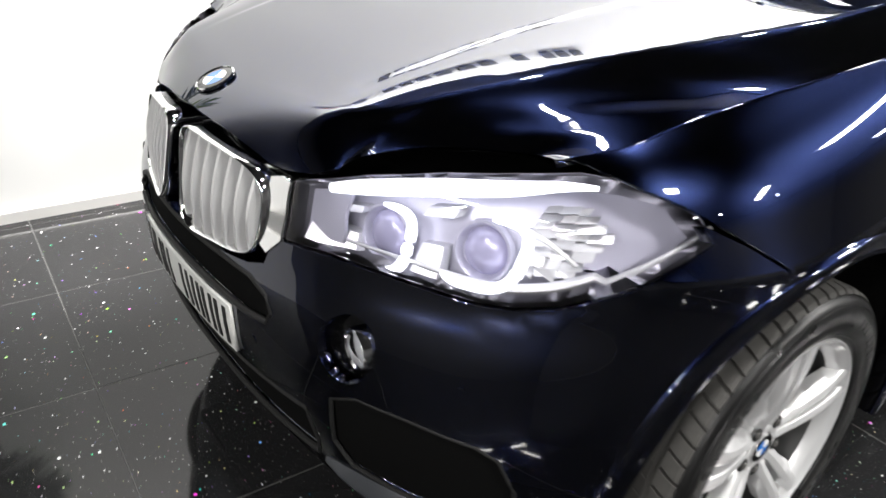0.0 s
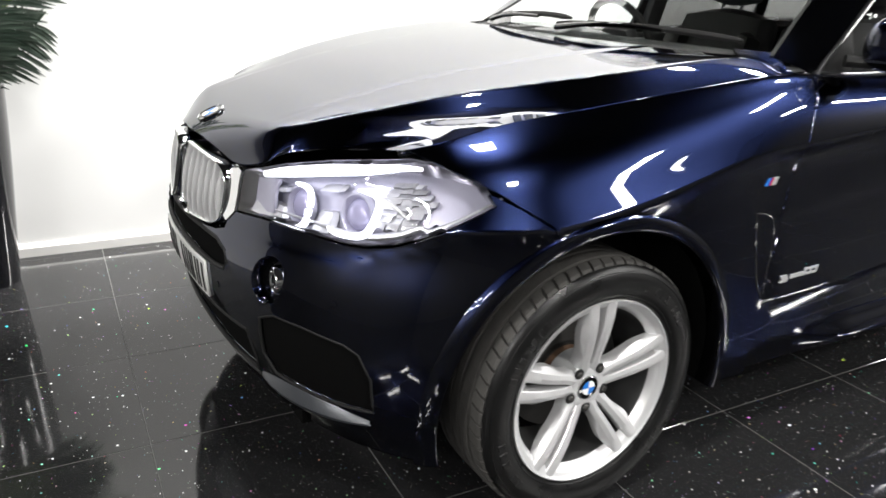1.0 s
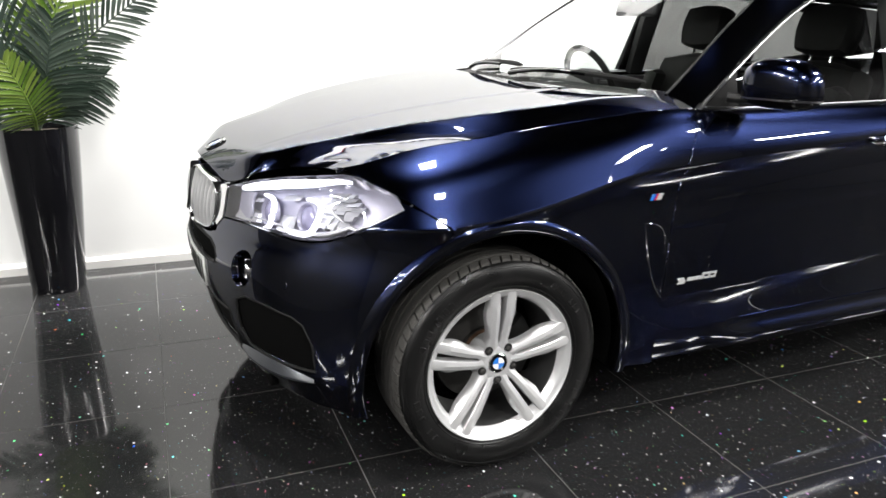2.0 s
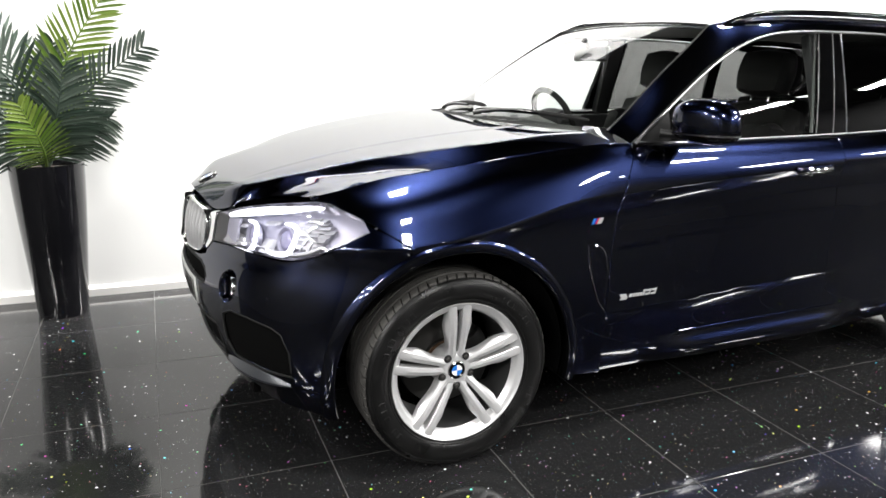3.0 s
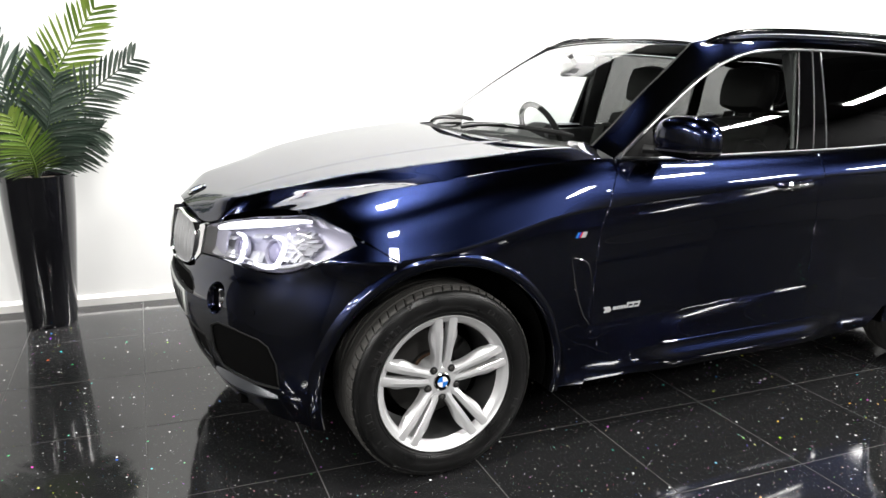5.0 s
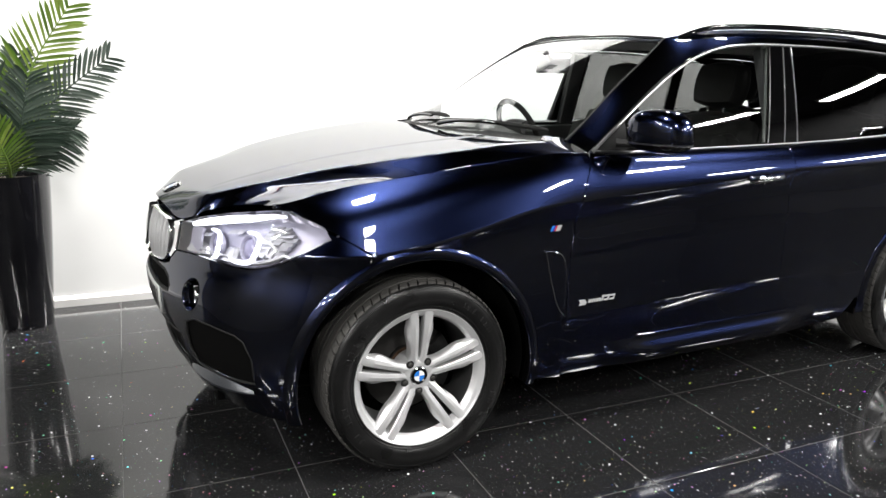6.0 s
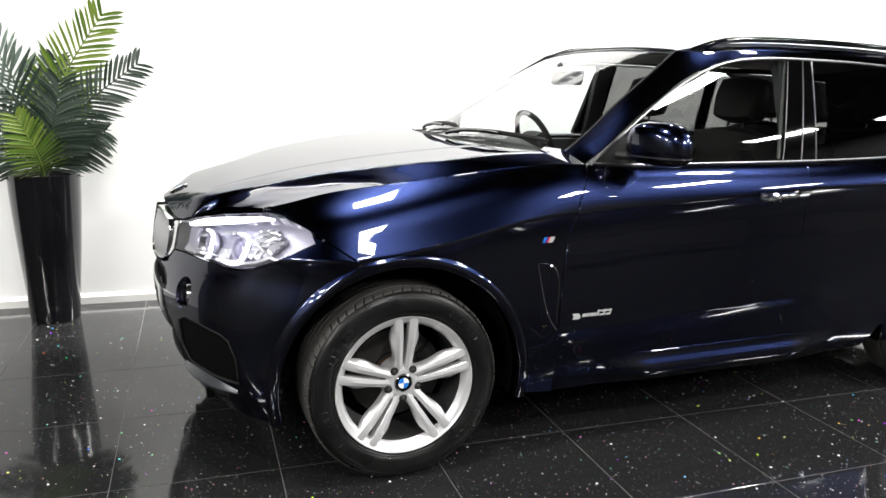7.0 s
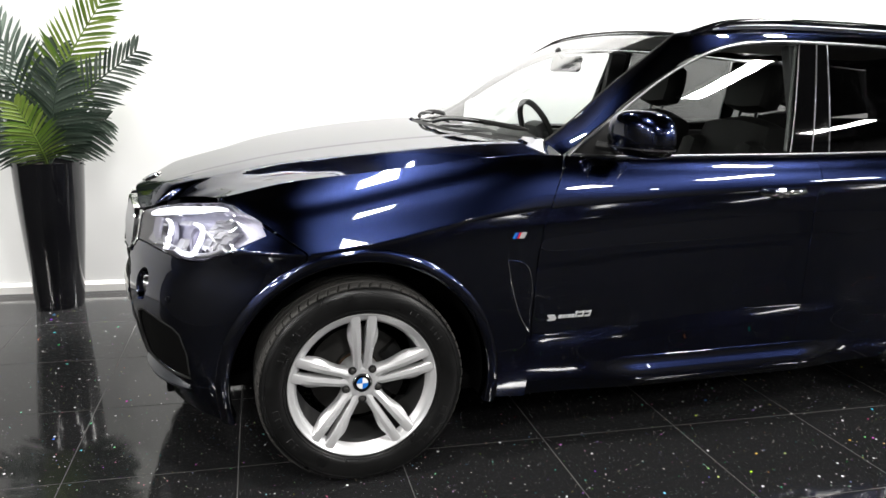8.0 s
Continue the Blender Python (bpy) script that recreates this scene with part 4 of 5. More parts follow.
facet_rng = random.Random(5)
for sg in (-1, 1):
    lamp = panel("headlight", HEADLIGHT, front, HOUSE, car, sign=sg, res=0.03, proud=-0.085, thick=-0.083, label="lit headlight with two glowing rings")
    panel("lens", HEADLIGHT, front, LENS, lamp, sign=sg, res=0.02, proud=-0.001, thick=0.006, label="clear moulded lens")
    # brow bar under the whole upper edge; silver foot strip stands in for glow along the lower edge
    edge = spline(HL_TOP[1:], 40)[:31]
    brow = [front_point(sg * y, z - 0.014 - 0.004 * math.sin(math.pi * i / 30), 0.016) for i, (y, z) in enumerate(edge)]
    part("light_bar", tube(brow, [0.004 + 0.0105 * math.sin(math.pi * min(1, 0.12 + i / 34)) for i in range(31)], 10), LED, lamp, "glowing white brow bar")
    foot = [front_point(sg * y, z + 0.016, 0.040) for y, z in spline(HL_LOW[1:], 30)]
    part("foot_strip", tube(foot, [0.003 + 0.006 * math.sin(math.pi * i / 30) ** 2 for i in range(31)], 8), REFLECT, lamp, "silver strip in place of the lower glow")
    for cy, cz in ((0.497, 0.850), (0.655, 0.862)):
        # an open ring, flat at its foot
        ring = octagon_ring(cy, cz, 0.056, 0.056, 0.030, sg, 40)[15:41]
        part("light_ring", tube(ring, [0.003 + 0.0065 * math.sin(math.pi * i / 25) ** 0.5 for i in range(26)], 8), LED, lamp, "glowing white ring")
        c = Vector(front_point(sg * cy, cz, 0.080))
        d = (Vector(front_point(sg * cy, cz, 0.0)) - c).normalized() * 0.6 + Vector((-0.4, 0, 0))
        m = Matrix.Translation(c) @ d.to_track_quat("Z", "Y").to_matrix().to_4x4()
        bm = lathe([(0.0, 0.020), (0.018, 0.0185), (0.033, 0.012), (0.041, 0.0)], 24, "Z")
        bmesh.ops.transform(bm, matrix=m, verts=bm.verts)
        part("projector", bm, GLOBE, lamp, "clear projector lens")
        bm = lathe([(0.040, 0.000), (0.044, 0.010), (0.048, 0.016), (0.052, 0.016), (0.053, 0.0)], 24, "Z")
        bmesh.ops.transform(bm, matrix=m, verts=bm.verts)
        part("reflector_bowl", bm, HOUSE, lamp)
    panel("inner_reflector", on_front([(0.352, 0.808), (0.43, 0.812), (0.425, 0.86), (0.43, 0.905), (0.40, 0.905), (0.354, 0.892)]), front, HOUSE, lamp, sign=sg, res=0.02, proud=-0.045, thick=0.01)
    # stepped reflector towards the tip: narrow slats, each a little turned
    for i in range(9):
        z0 = 0.826 + 0.0145 * i
        y1 = 0.772 + 0.030 * min(1.0, i / 5) - 0.014 * max(0, i - 5)
        cuts = [0.706 + (y1 - 0.706) * q for q in (0.0, facet_rng.uniform(0.28, 0.42), facet_rng.uniform(0.62, 0.76), 1.0)]
        for y0, y2 in zip(cuts, cuts[1:]):
            bm = bmesh.new()
            k = 0.052 + facet_rng.uniform(-0.002, 0.004)
            t0, t1 = facet_rng.uniform(-0.006, 0.004), facet_rng.uniform(0.004, 0.009)
            corners = ((y0, z0), (y2 - 0.0006, z0 + 0.003), (y2 - 0.0006, z0 + 0.0172), (y0, z0 + 0.0142))
            f = [bm.verts.new(front_point(sg * y, z, q)) for (y, z), q in zip(corners, (k, k + t0, k + t0 + t1, k + t1))]
            g = [bm.verts.new(front_point(sg * y, z, 0.080)) for y, z in corners]
            bm.faces.new(f)
            for q in range(4):
                bm.faces.new((f[q], f[(q + 1) % 4], g[(q + 1) % 4], g[q]))
            bmesh.ops.recalc_face_normals(bm, faces=bm.faces)
            part("reflector_slat", bm, REFLECT, lamp, smooth=False)
    # a bright moulded stroke across the outer reflector
    stroke = [front_point(sg * y, z, k) for y, z, k in ((0.700, 0.912, 0.022), (0.735, 0.893, 0.026), (0.772, 0.868, 0.032))]
    part("reflector_stroke", tube(stroke, [0.003, 0.0045, 0.003], 6), ROUNDWHITE, lamp)
    # slanted silver shelves between brow and rings, and the inner wedge
    for quad in (((0.36, 0.805, 0.03), (0.455, 0.795, 0.05), (0.445, 0.828, 0.065), (0.36, 0.838, 0.05)), ((0.37, 0.862, 0.045), (0.45, 0.872, 0.055), (0.45, 0.884, 0.06), (0.37, 0.874, 0.05)), ((0.555, 0.90, 0.05), (0.60, 0.906, 0.05), (0.60, 0.93, 0.06), (0.555, 0.922, 0.06)), ((0.556, 0.80, 0.05), (0.60, 0.80, 0.05), (0.596, 0.84, 0.07), (0.56, 0.84, 0.07))):
        bm = bmesh.new()
        bm.faces.new([bm.verts.new(front_point(sg * y, z, k)) for y, z, k in quad])
        r = bmesh.ops.extrude_face_region(bm, geom=bm.faces[:])
        bmesh.ops.translate(bm, verts=[v for v in r["geom"] if isinstance(v, bmesh.types.BMVert)], vec=(0.02, 0, 0))
        bmesh.ops.recalc_face_normals(bm, faces=bm.faces)
        part("reflector_wedge", bm, REFLECT, lamp, smooth=False)


def kidney_x(y, z):
    return -0.832 + 0.16 * (z - 0.73) + 0.045 * (abs(y) / 0.27) ** 1.5


def rounded(corners, radius, n=6):
    """A closed outline with its corners rounded."""
    out = []
    k = len(corners)
    for i in range(k):
        p0, p, p1 = (np.array(corners[j % k], float) for j in (i - 1, i, i + 1))
        la, lb = np.linalg.norm(p0 - p), np.linalg.norm(p1 - p)
        a = p + (p0 - p) / la * min(radius, 0.48 * la)
        b = p + (p1 - p) / lb * min(radius, 0.48 * lb)
        for j in range(n + 1):
            t = j / n
            out.append(a * (1 - t) ** 2 + p * 2 * t * (1 - t) + b * t * t)
    return out


KIDNEY = rounded([(0.022, 0.934), (0.265, 0.908), (0.304, 0.872), (0.296, 0.772), (0.262, 0.738), (0.050, 0.728)], 0.055)
KID_MID = np.mean(KIDNEY, axis=0)
for sg in (-1, 1):
    bm = bmesh.new()
    rings = []
    for k, d in ((1.0, 0.075), (1.0, 0.0), (0.996, -0.009), (0.985, -0.015), (0.966, -0.016), (0.946, -0.012), (0.936, -0.003), (0.931, 0.02), (0.929, 0.06)):
        rings.append([bm.verts.new((kidney_x(p[0], p[1]) + d, sg * p[0], p[1])) for p in [KID_MID + (q - KID_MID) * k for q in KIDNEY]])
    n = len(KIDNEY)
    for r0, r1 in zip(rings, rings[1:]):
        for i in range(n):
            bm.faces.new((r0[i], r0[(i + 1) % n], r1[(i + 1) % n], r1[i]))
    bmesh.ops.recalc_face_normals(bm, faces=bm.faces)
    kid = part("kidney_grille", bm, CHROME, car, "chrome-rimmed grille with upright silver slats", angle=50)
    panel("kidney_flank", on_front([(0.292, 0.775), (0.312, 0.765), (0.338, 0.795), (0.341, 0.850), (0.340, 0.900), (0.322, 0.905), (0.296, 0.898)]), front, CHROME, kid, sign=sg, res=0.015, proud=0.004, thick=0.01)
    bm = bmesh.new()
    inner = [KID_MID + (q - KID_MID) * 0.94 for q in KIDNEY]
    bm.faces.new([bm.verts.new((kidney_x(p[0], p[1]) + 0.055, sg * p[0], p[1])) for p in inner])
    part("grille_backing", bm, BLACKM, kid, smooth=False)
    ys = [p[0] for p in inner]
    for i in range(7):
        y = min(ys) + (max(ys) - min(ys)) * (i + 0.75) / 7.5
        hits = []
        for a, b in zip(inner, inner[1:] + inner[:1]):
            if (a[0] - y) * (b[0] - y) < 0:
                hits.append(a[1] + (b[1] - a[1]) * (y - a[0]) / (b[0] - a[0]))
        lo, hi = min(hits), max(hits)
        pts = []
        for j in range(13):
            z = lo + (hi - lo) * j / 12
            pts.append((kidney_x(y, z) - 0.010 - 0.010 * math.sin(math.pi * j / 12), sg * y, z))
        bm = bmesh.new()
        rows = []
        for p in pts:
            rows.append([bm.verts.new((p[0] + dx, p[1] + dy * sg, p[2])) for dx, dy in ((0.055, -0.007), (0.008, -0.009), (0.0, -0.005), (0.0, 0.005), (0.008, 0.009), (0.055, 0.007))])
        for r0, r1 in zip(rows, rows[1:]):
            for c in range(5):
                bm.faces.new((r0[c], r0[c + 1], r1[c + 1], r1[c]))
        bmesh.ops.recalc_face_normals(bm, faces=bm.faces)
        part("slat", bm, SILVER, kid, angle=40)


def roundel(m, r, parent, raised=0.004):
    """A round enamel badge: chrome and black rings, blue and white quarters."""
    bm = lathe([(r, 0), (r, raised), (r * 0.94, raised * 1.5), (r * 0.90, raised * 1.2)], 40, "Z")
    bmesh.ops.transform(bm, matrix=m, verts=bm.verts)
    ob = part("badge", bm, CHROME, parent, "round blue and white enamel badge")
    bm = lathe([(r * 0.91, raised), (r * 0.60, raised * 1.25)], 40, "Z")
    bmesh.ops.transform(bm, matrix=m, verts=bm.verts)
    part("badge_ring", bm, BLACKG, ob)
    for q in range(4):
        bm = bmesh.new()
        c = bm.verts.new((0, 0, raised * 1.4))
        arc = [bm.verts.new((0.61 * r * math.cos(math.pi / 2 * (q + i / 8)), 0.61 * r * math.sin(math.pi / 2 * (q + i / 8)), raised * 1.3)) for i in range(9)]
        for i in range(8):
            bm.faces.new((c, arc[i], arc[i + 1]))
        bmesh.ops.transform(bm, matrix=m, verts=bm.verts)
        part("badge_quarter", bm, (ROUNDWHITE, ROUNDBLUE)[q % 2], ob)
    return ob


p = Vector(hood(0, 0.050))
d = (Vector(hood(0, 0.080)) - Vector(hood(0, 0.020))).normalized()
nrm = d.cross(Vector((0, 1, 0)))
if nrm.z < 0:
    nrm.negate()
roundel(Matrix.Translation(p + nrm * 0.001) @ nrm.to_track_quat("Z", "Y").to_matrix().to_4x4() @ pose(0, 0, 0, 0, 0, 20), 0.041, car)

# fog lamps
for sg in (-1, 1):
    c = Vector(front_point(sg * FOG_AT[0], FOG_AT[1], 0.0))
    back = Vector(front_point(sg * (FOG_AT[0] + 0.024), FOG_AT[1] + 0.004, 0.028))
    d = (Vector((-1, 0, 0)) * 0.75 + (c - back).normalized() * 0.25).normalized()
    m = Matrix.Translation(back + Vector((0.0, -sg * 0.006, 0))) @ d.to_track_quat("Z", "Y").to_matrix().to_4x4()
    bm = lathe([(0.038, -0.02), (0.038, 0.018), (0.036, 0.021), (0.033, 0.018), (0.031, 0.0)], 32, "Z")
    bmesh.ops.transform(bm, matrix=m, verts=bm.verts)
    fog = part("fog_lamp", bm, CHROME, bumper, "round chrome-ringed fog lamp")
    bm = lathe([(0.0, 0.014), (0.018, 0.012), (0.033, 0.007)], 32, "Z")
    bmesh.ops.transform(bm, matrix=m, verts=bm.verts)
    part("fog_lens", bm, FOGLENS, fog)
    # lower splitter blade, its upper face turned up
    bm = bmesh.new()
    rows = []
    for i in range(17):
        y = 0.44 + 0.335 * i / 16
        k = math.sin(math.pi * min(max(i / 16, 0.02), 0.98)) ** 0.45
        z = 0.352 + 0.010 * (1 - i / 16)
        rows.append([bm.verts.new(front_point(sg * y, z + dz * k, d * k)) for dz, d in ((0.034, 0.006), (0.030, -0.002), (0.006, -0.024), (-0.003, -0.024), (-0.010, -0.014), (-0.012, 0.010))])
    for r0, r1 in zip(rows, rows[1:]):
        for c in range(5):
            bm.faces.new((r0[c], r0[c + 1], r1[c + 1], r1[c]))
    bmesh.ops.recalc_face_normals(bm, faces=bm.faces)
    part("splitter", bm, SPLITM, bumper, "grey blade under the corner vent", angle=30)
    # parking sensors and jet cover
    for y, z in ((0.70, 0.655), (0.30, 0.585)):
        c = Vector(front_point(sg * y, z))
        d = (c - Vector(front_point(sg * y, z, 0.02))).normalized()
        bm = lathe([(0.0, 0.003), (0.010, 0.002), (0.012, -0.004)], 20, "Z")
        bmesh.ops.transform(bm, matrix=Matrix.Translation(c) @ d.to_track_quat("Z", "Y").to_matrix().to_4x4(), verts=bm.verts)
        part("parking_sensor", bm, PAINT, bumper)


# number plate, its letters as plain bars
def plate_strip(y0, y1, z0, z1):
    def s_at(y, z):
        return math.copysign(s_of_y(abs(y), z), y)
    n = max(2, int((y1 - y0) / 0.04))
    ys = [y0 + (y1 - y0) * k / n for k in range(n + 1)]
    return [(s_at(y, z0), z0) for y in ys] + [(s_at(y, z1), z1) for y in ys[::-1]]


plate = panel("number_plate", plate_strip(-0.235, 0.235, 0.524, 0.630), front, PLATE, car, res=0.05, proud=0.008, thick=0.007, label="white number plate with black bars")
for i, w in enumerate((0.045, 0.045, 0.04, 0.045, 0.0, 0.045, 0.05, 0.045)):
    if w:
        y = -0.220 + 0.0565 * i
        for dy in (0.0, w - 0.012):
            panel("character_bar", plate_strip(y + dy, y + dy + 0.012, 0.535, 0.619), front, INK, plate, res=0.05, proud=0.0095, thick=0.002)


# side badges: three stripes and a silver block; and the lettering of the door as plain bars
def on_side(x, z, lift, sg):
    q = Vector(side(x, height_to_h(x, z)))
    return Vector((q.x, (q.y + lift) * sg, q.z))


def slanted_bar(x, z, w, hgt, lean, material, parent, sg, lift=0.003, name="badge_bar"):
    bm = bmesh.new()
    f = []
    for l in (-0.001, lift):
        f.append([bm.verts.new(on_side(x + dx + lean * dz, z + dz, l, sg)) for dx, dz in ((0, 0), (w, 0), (w, hgt), (0, hgt))])
    bm.faces.new(f[1])
    for i in range(4):
        bm.faces.new((f[0][i], f[0][(i + 1) % 4], f[1][(i + 1) % 4], f[1][i]))
    bmesh.ops.recalc_face_normals(bm, faces=bm.faces)
    return part(name, bm, material, parent, smooth=False)


for sg in (-1, 1):
    first = slanted_bar(0.528, 0.882, 0.0085, 0.021, 0.45, ROUNDBLUE, car, sg, name="stripe_badge")
    tagged(first, "small badge of blue, dark blue and red stripes")
    slanted_bar(0.5365, 0.882, 0.0075, 0.021, 0.45, DEEPBLUE, first, sg)
    slanted_bar(0.544, 0.882, 0.0075, 0.021, 0.45, RED, first, sg)
    slanted_bar(0.552, 0.882, 0.020, 0.021, 0.45, SILVER, first, sg)
    first = slanted_bar(0.678, 0.568, 0.030, 0.009, 0.9, SILVER, car, sg, name="letter_badge")
    tagged(first, "chrome lettering on the door drawn as bars")
    slanted_bar(0.684, 0.578, 0.030, 0.012, -0.6, SILVER, first, sg)
    x = 0.722
    for w in (0.014, 0.008, 0.006, 0.012, 0.012):
        slanted_bar(x, 0.575, w, 0.012, 0.3, SILVER, first, sg)
        x += w + 0.003
    for w in (0.006, 0.022, 0.022):
        slanted_bar(x, 0.575, w, 0.006, 0.3, SILVER, first, sg)
        slanted_bar(x + 0.003, 0.590, w, 0.006, 0.3, SILVER, first, sg)
        slanted_bar(x + w - 0.004, 0.578, 0.006, 0.020, 0.3, SILVER, first, sg)
        x += w + 0.006
    # vent blade behind the wheel arch, with its raised rim
    pts = [on_side(x, z, 0.001, sg) for x, z in spline([(0.512, 0.806), (0.524, 0.745), (0.540, 0.679), (0.558, 0.620), (0.584, 0.566), (0.614, 0.528)], 24)]
    vent = part("fender_vent", tube(pts, [0.0008 + 0.0022 * math.sin(math.pi * i / 24) ** 0.6 for i in range(25)], 8), PAINT, car, "body-coloured vent behind the wheel arch")
    pts = [on_side(x, z, 0.001, sg) for x, z in spline([(0.512, 0.806), (0.560, 0.797), (0.592, 0.776), (0.606, 0.735), (0.610, 0.68), (0.606, 0.60), (0.612, 0.545)], 24)]
    part("vent_rim", tube(pts, [0.0006 + 0.0014 * math.sin(math.pi * i / 24) ** 0.6 for i in range(25)], 8), PAINT, vent)
    # door handle: bowl and bow
    for hx in (1.655, 2.66):
        c = on_side(hx, 1.035, 0, sg)
        bm = bmesh.new()
        bmesh.ops.create_uvsphere(bm, u_segments=24, v_segments=12, radius=1, matrix=Matrix.Translation(c - Vector((0, 0.006 * sg, 0))) @ Matrix.Diagonal((0.080, 0.009, 0.034, 1)))
        cup = part("door_handle", bm, BLACKG, car, "body-coloured pull handle over a dark bowl")
        pts = [on_side(hx + dx, 1.036 + 0.012 * dx, l, sg) for dx, l in ((-0.100, 0.002), (-0.090, 0.016), (-0.06, 0.028), (0, 0.032), (0.06, 0.028), (0.090, 0.016), (0.100, 0.002))]
        part("pull", tube([tuple(q) for q in spline([tuple(q) for q in pts], 24)], 0.0125, 10, flat=1.25), PAINT, cup)

# ---- door mirror ----
def mirror_housing(sg, grow, z0, z1):
    """The mirror's body between two heights: flat behind, domed ahead, its outer end rounded."""
    bm = bmesh.new()
    bmesh.ops.create_uvsphere(bm, u_segments=40, v_segments=28, radius=1)

    def e(q, k):
        return math.copysign(abs(q) ** k, q)
    for v in bm.verts:
        x, y, z = v.co
        x, y, z = e(x, 0.74), e(y, 0.70), e(z, 0.68)
        x = x * (0.084 if x < 0 else 0.060) * (1 - 0.10 * y) + 0.030 * y
        top = 0.083 - 0.012 * max(0.0, y) ** 2
        v.co = (0.970 + x * grow, sg * (1.030 + 0.118 * y * grow * (1 - 0.10 * z)), 1.254 + (top if z > 0 else 0.083) * z * grow + 0.004 * (1 - y))
    for z, way in ((z0, -1), (z1, 1)):
        bmesh.ops.bisect_plane(bm, geom=bm.verts[:] + bm.edges[:] + bm.faces[:], plane_co=(0, 0, z), plane_no=(0, 0, way), clear_outer=True)
    bmesh.ops.recalc_face_normals(bm, faces=bm.faces)
    return bm


for sg in (-1,):
    mir = part("door_mirror", mirror_housing(sg, 1.0, 1.205, 2.0), PAINT, car, "rounded door mirror with a black foot", angle=60)
    # seam is gloss black; its bright reflection is laid on as a satin band
    part("mirror_seam", mirror_housing(sg, 1.025, 1.207, 1.213), SATIN, mir, "satin band in place of the seam's highlight")
    part("mirror_shell", mirror_housing(sg, 1.015, 1.0, 1.208), BLACKG, mir, "gloss black lower shell", angle=60)
    pts = [(0.865, sg * 0.890, 1.205), (0.905, sg * 0.93, 1.202), (0.955, sg * 0.985, 1.203), (1.0, sg * 1.05, 1.205), (1.03, sg * 1.11, 1.212)]
    part("mirror_foot", tube([tuple(q) for q in spline(pts, 12)], [0.022, 0.021, 0.02, 0.02, 0.02, 0.021, 0.022, 0.023, 0.024, 0.024, 0.022, 0.018, 0.012], 12, flat=0.8), BLACKM, mir)
    bm = lathe([(0.0, 0.0), (0.5, 0.0), (0.97, 0.0), (1.0, -0.02)], 32, "X")
    bmesh.ops.transform(bm, matrix=pose(1.035, sg * 1.028, 1.268, 0, 0, 6 * sg) @ Matrix.Diagonal((0.2, 0.092, 0.060, 1)), verts=bm.verts)
    part("mirror_glass", bm, CHROME, mir)


# ---- wipers and cowl ----
def scuttle(v0, v1, material, name, label, lift):
    """The strip between the bonnet's rear edge and the windscreen's foot."""
    bm = bmesh.new()
    rows = []
    n = max(3, int(abs(v1 - v0) * 20))
    for i in range(n + 1):
        v = v0 + (v1 - v0) * i / n
        a, b = Vector(hood(v * 0.995, 1.0)), Vector(screen(v, 0.02))
        rows.append([bm.verts.new(a + Vector((0.004, 0, -0.014 + lift))), bm.verts.new((a + b) / 2 + Vector((0, 0, -0.016 + 1.4 * lift))), bm.verts.new(b + Vector((0.02, 0, -0.006 + lift)))])
    for r0, r1 in zip(rows, rows[1:]):
        for c in range(2):
            bm.faces.new((r0[c], r0[c + 1], r1[c + 1], r1[c]))
    bmesh.ops.recalc_face_normals(bm, faces=bm.faces)
    ob = part(name, bm, material, car, label)
    if ob.data.polygons[0].normal.z < 0:
        ob.data.flip_normals()


scuttle(-0.86, 0.86, BLACKM, "cowl", "black plastic scuttle under the windscreen", 0.0)
for sg in (-1, 1):
    scuttle(0.86 * sg, 1.0 * sg, PAINT, "cowl_corner", "", 0.006)


def on_screen(v, u, lift):
    q = Vector(screen(v, u))
    return q + Vector((-0.5, 0, 0.86)) * lift


for v0, v1, u1 in ((0.66, -0.08, 0.065), (-0.02, -0.90, 0.055)):
    blade = [on_screen(v0 + (v1 - v0) * i / 12, 0.02 + (u1 - 0.02) * math.sin(i / 12 * math.pi * 0.7), 0.016) for i in range(13)]
    w = part("wiper", tube(blade, [0.004] + [0.007] * 11 + [0.003], 6, flat=1.6), BLACKM, car, "black wiper blade at rest")
    arm = [on_screen(v0 - 0.02 + (v1 - v0) * 0.62 * i / 8, 0.0 + 0.05 * i / 8, 0.014 + 0.014 * math.sin(math.pi * i / 8)) for i in range(9)]
    part("wiper_arm", tube(arm, [0.011, 0.010, 0.009, 0.008, 0.0075, 0.007, 0.007, 0.0065, 0.006], 8), BLACKG, w)

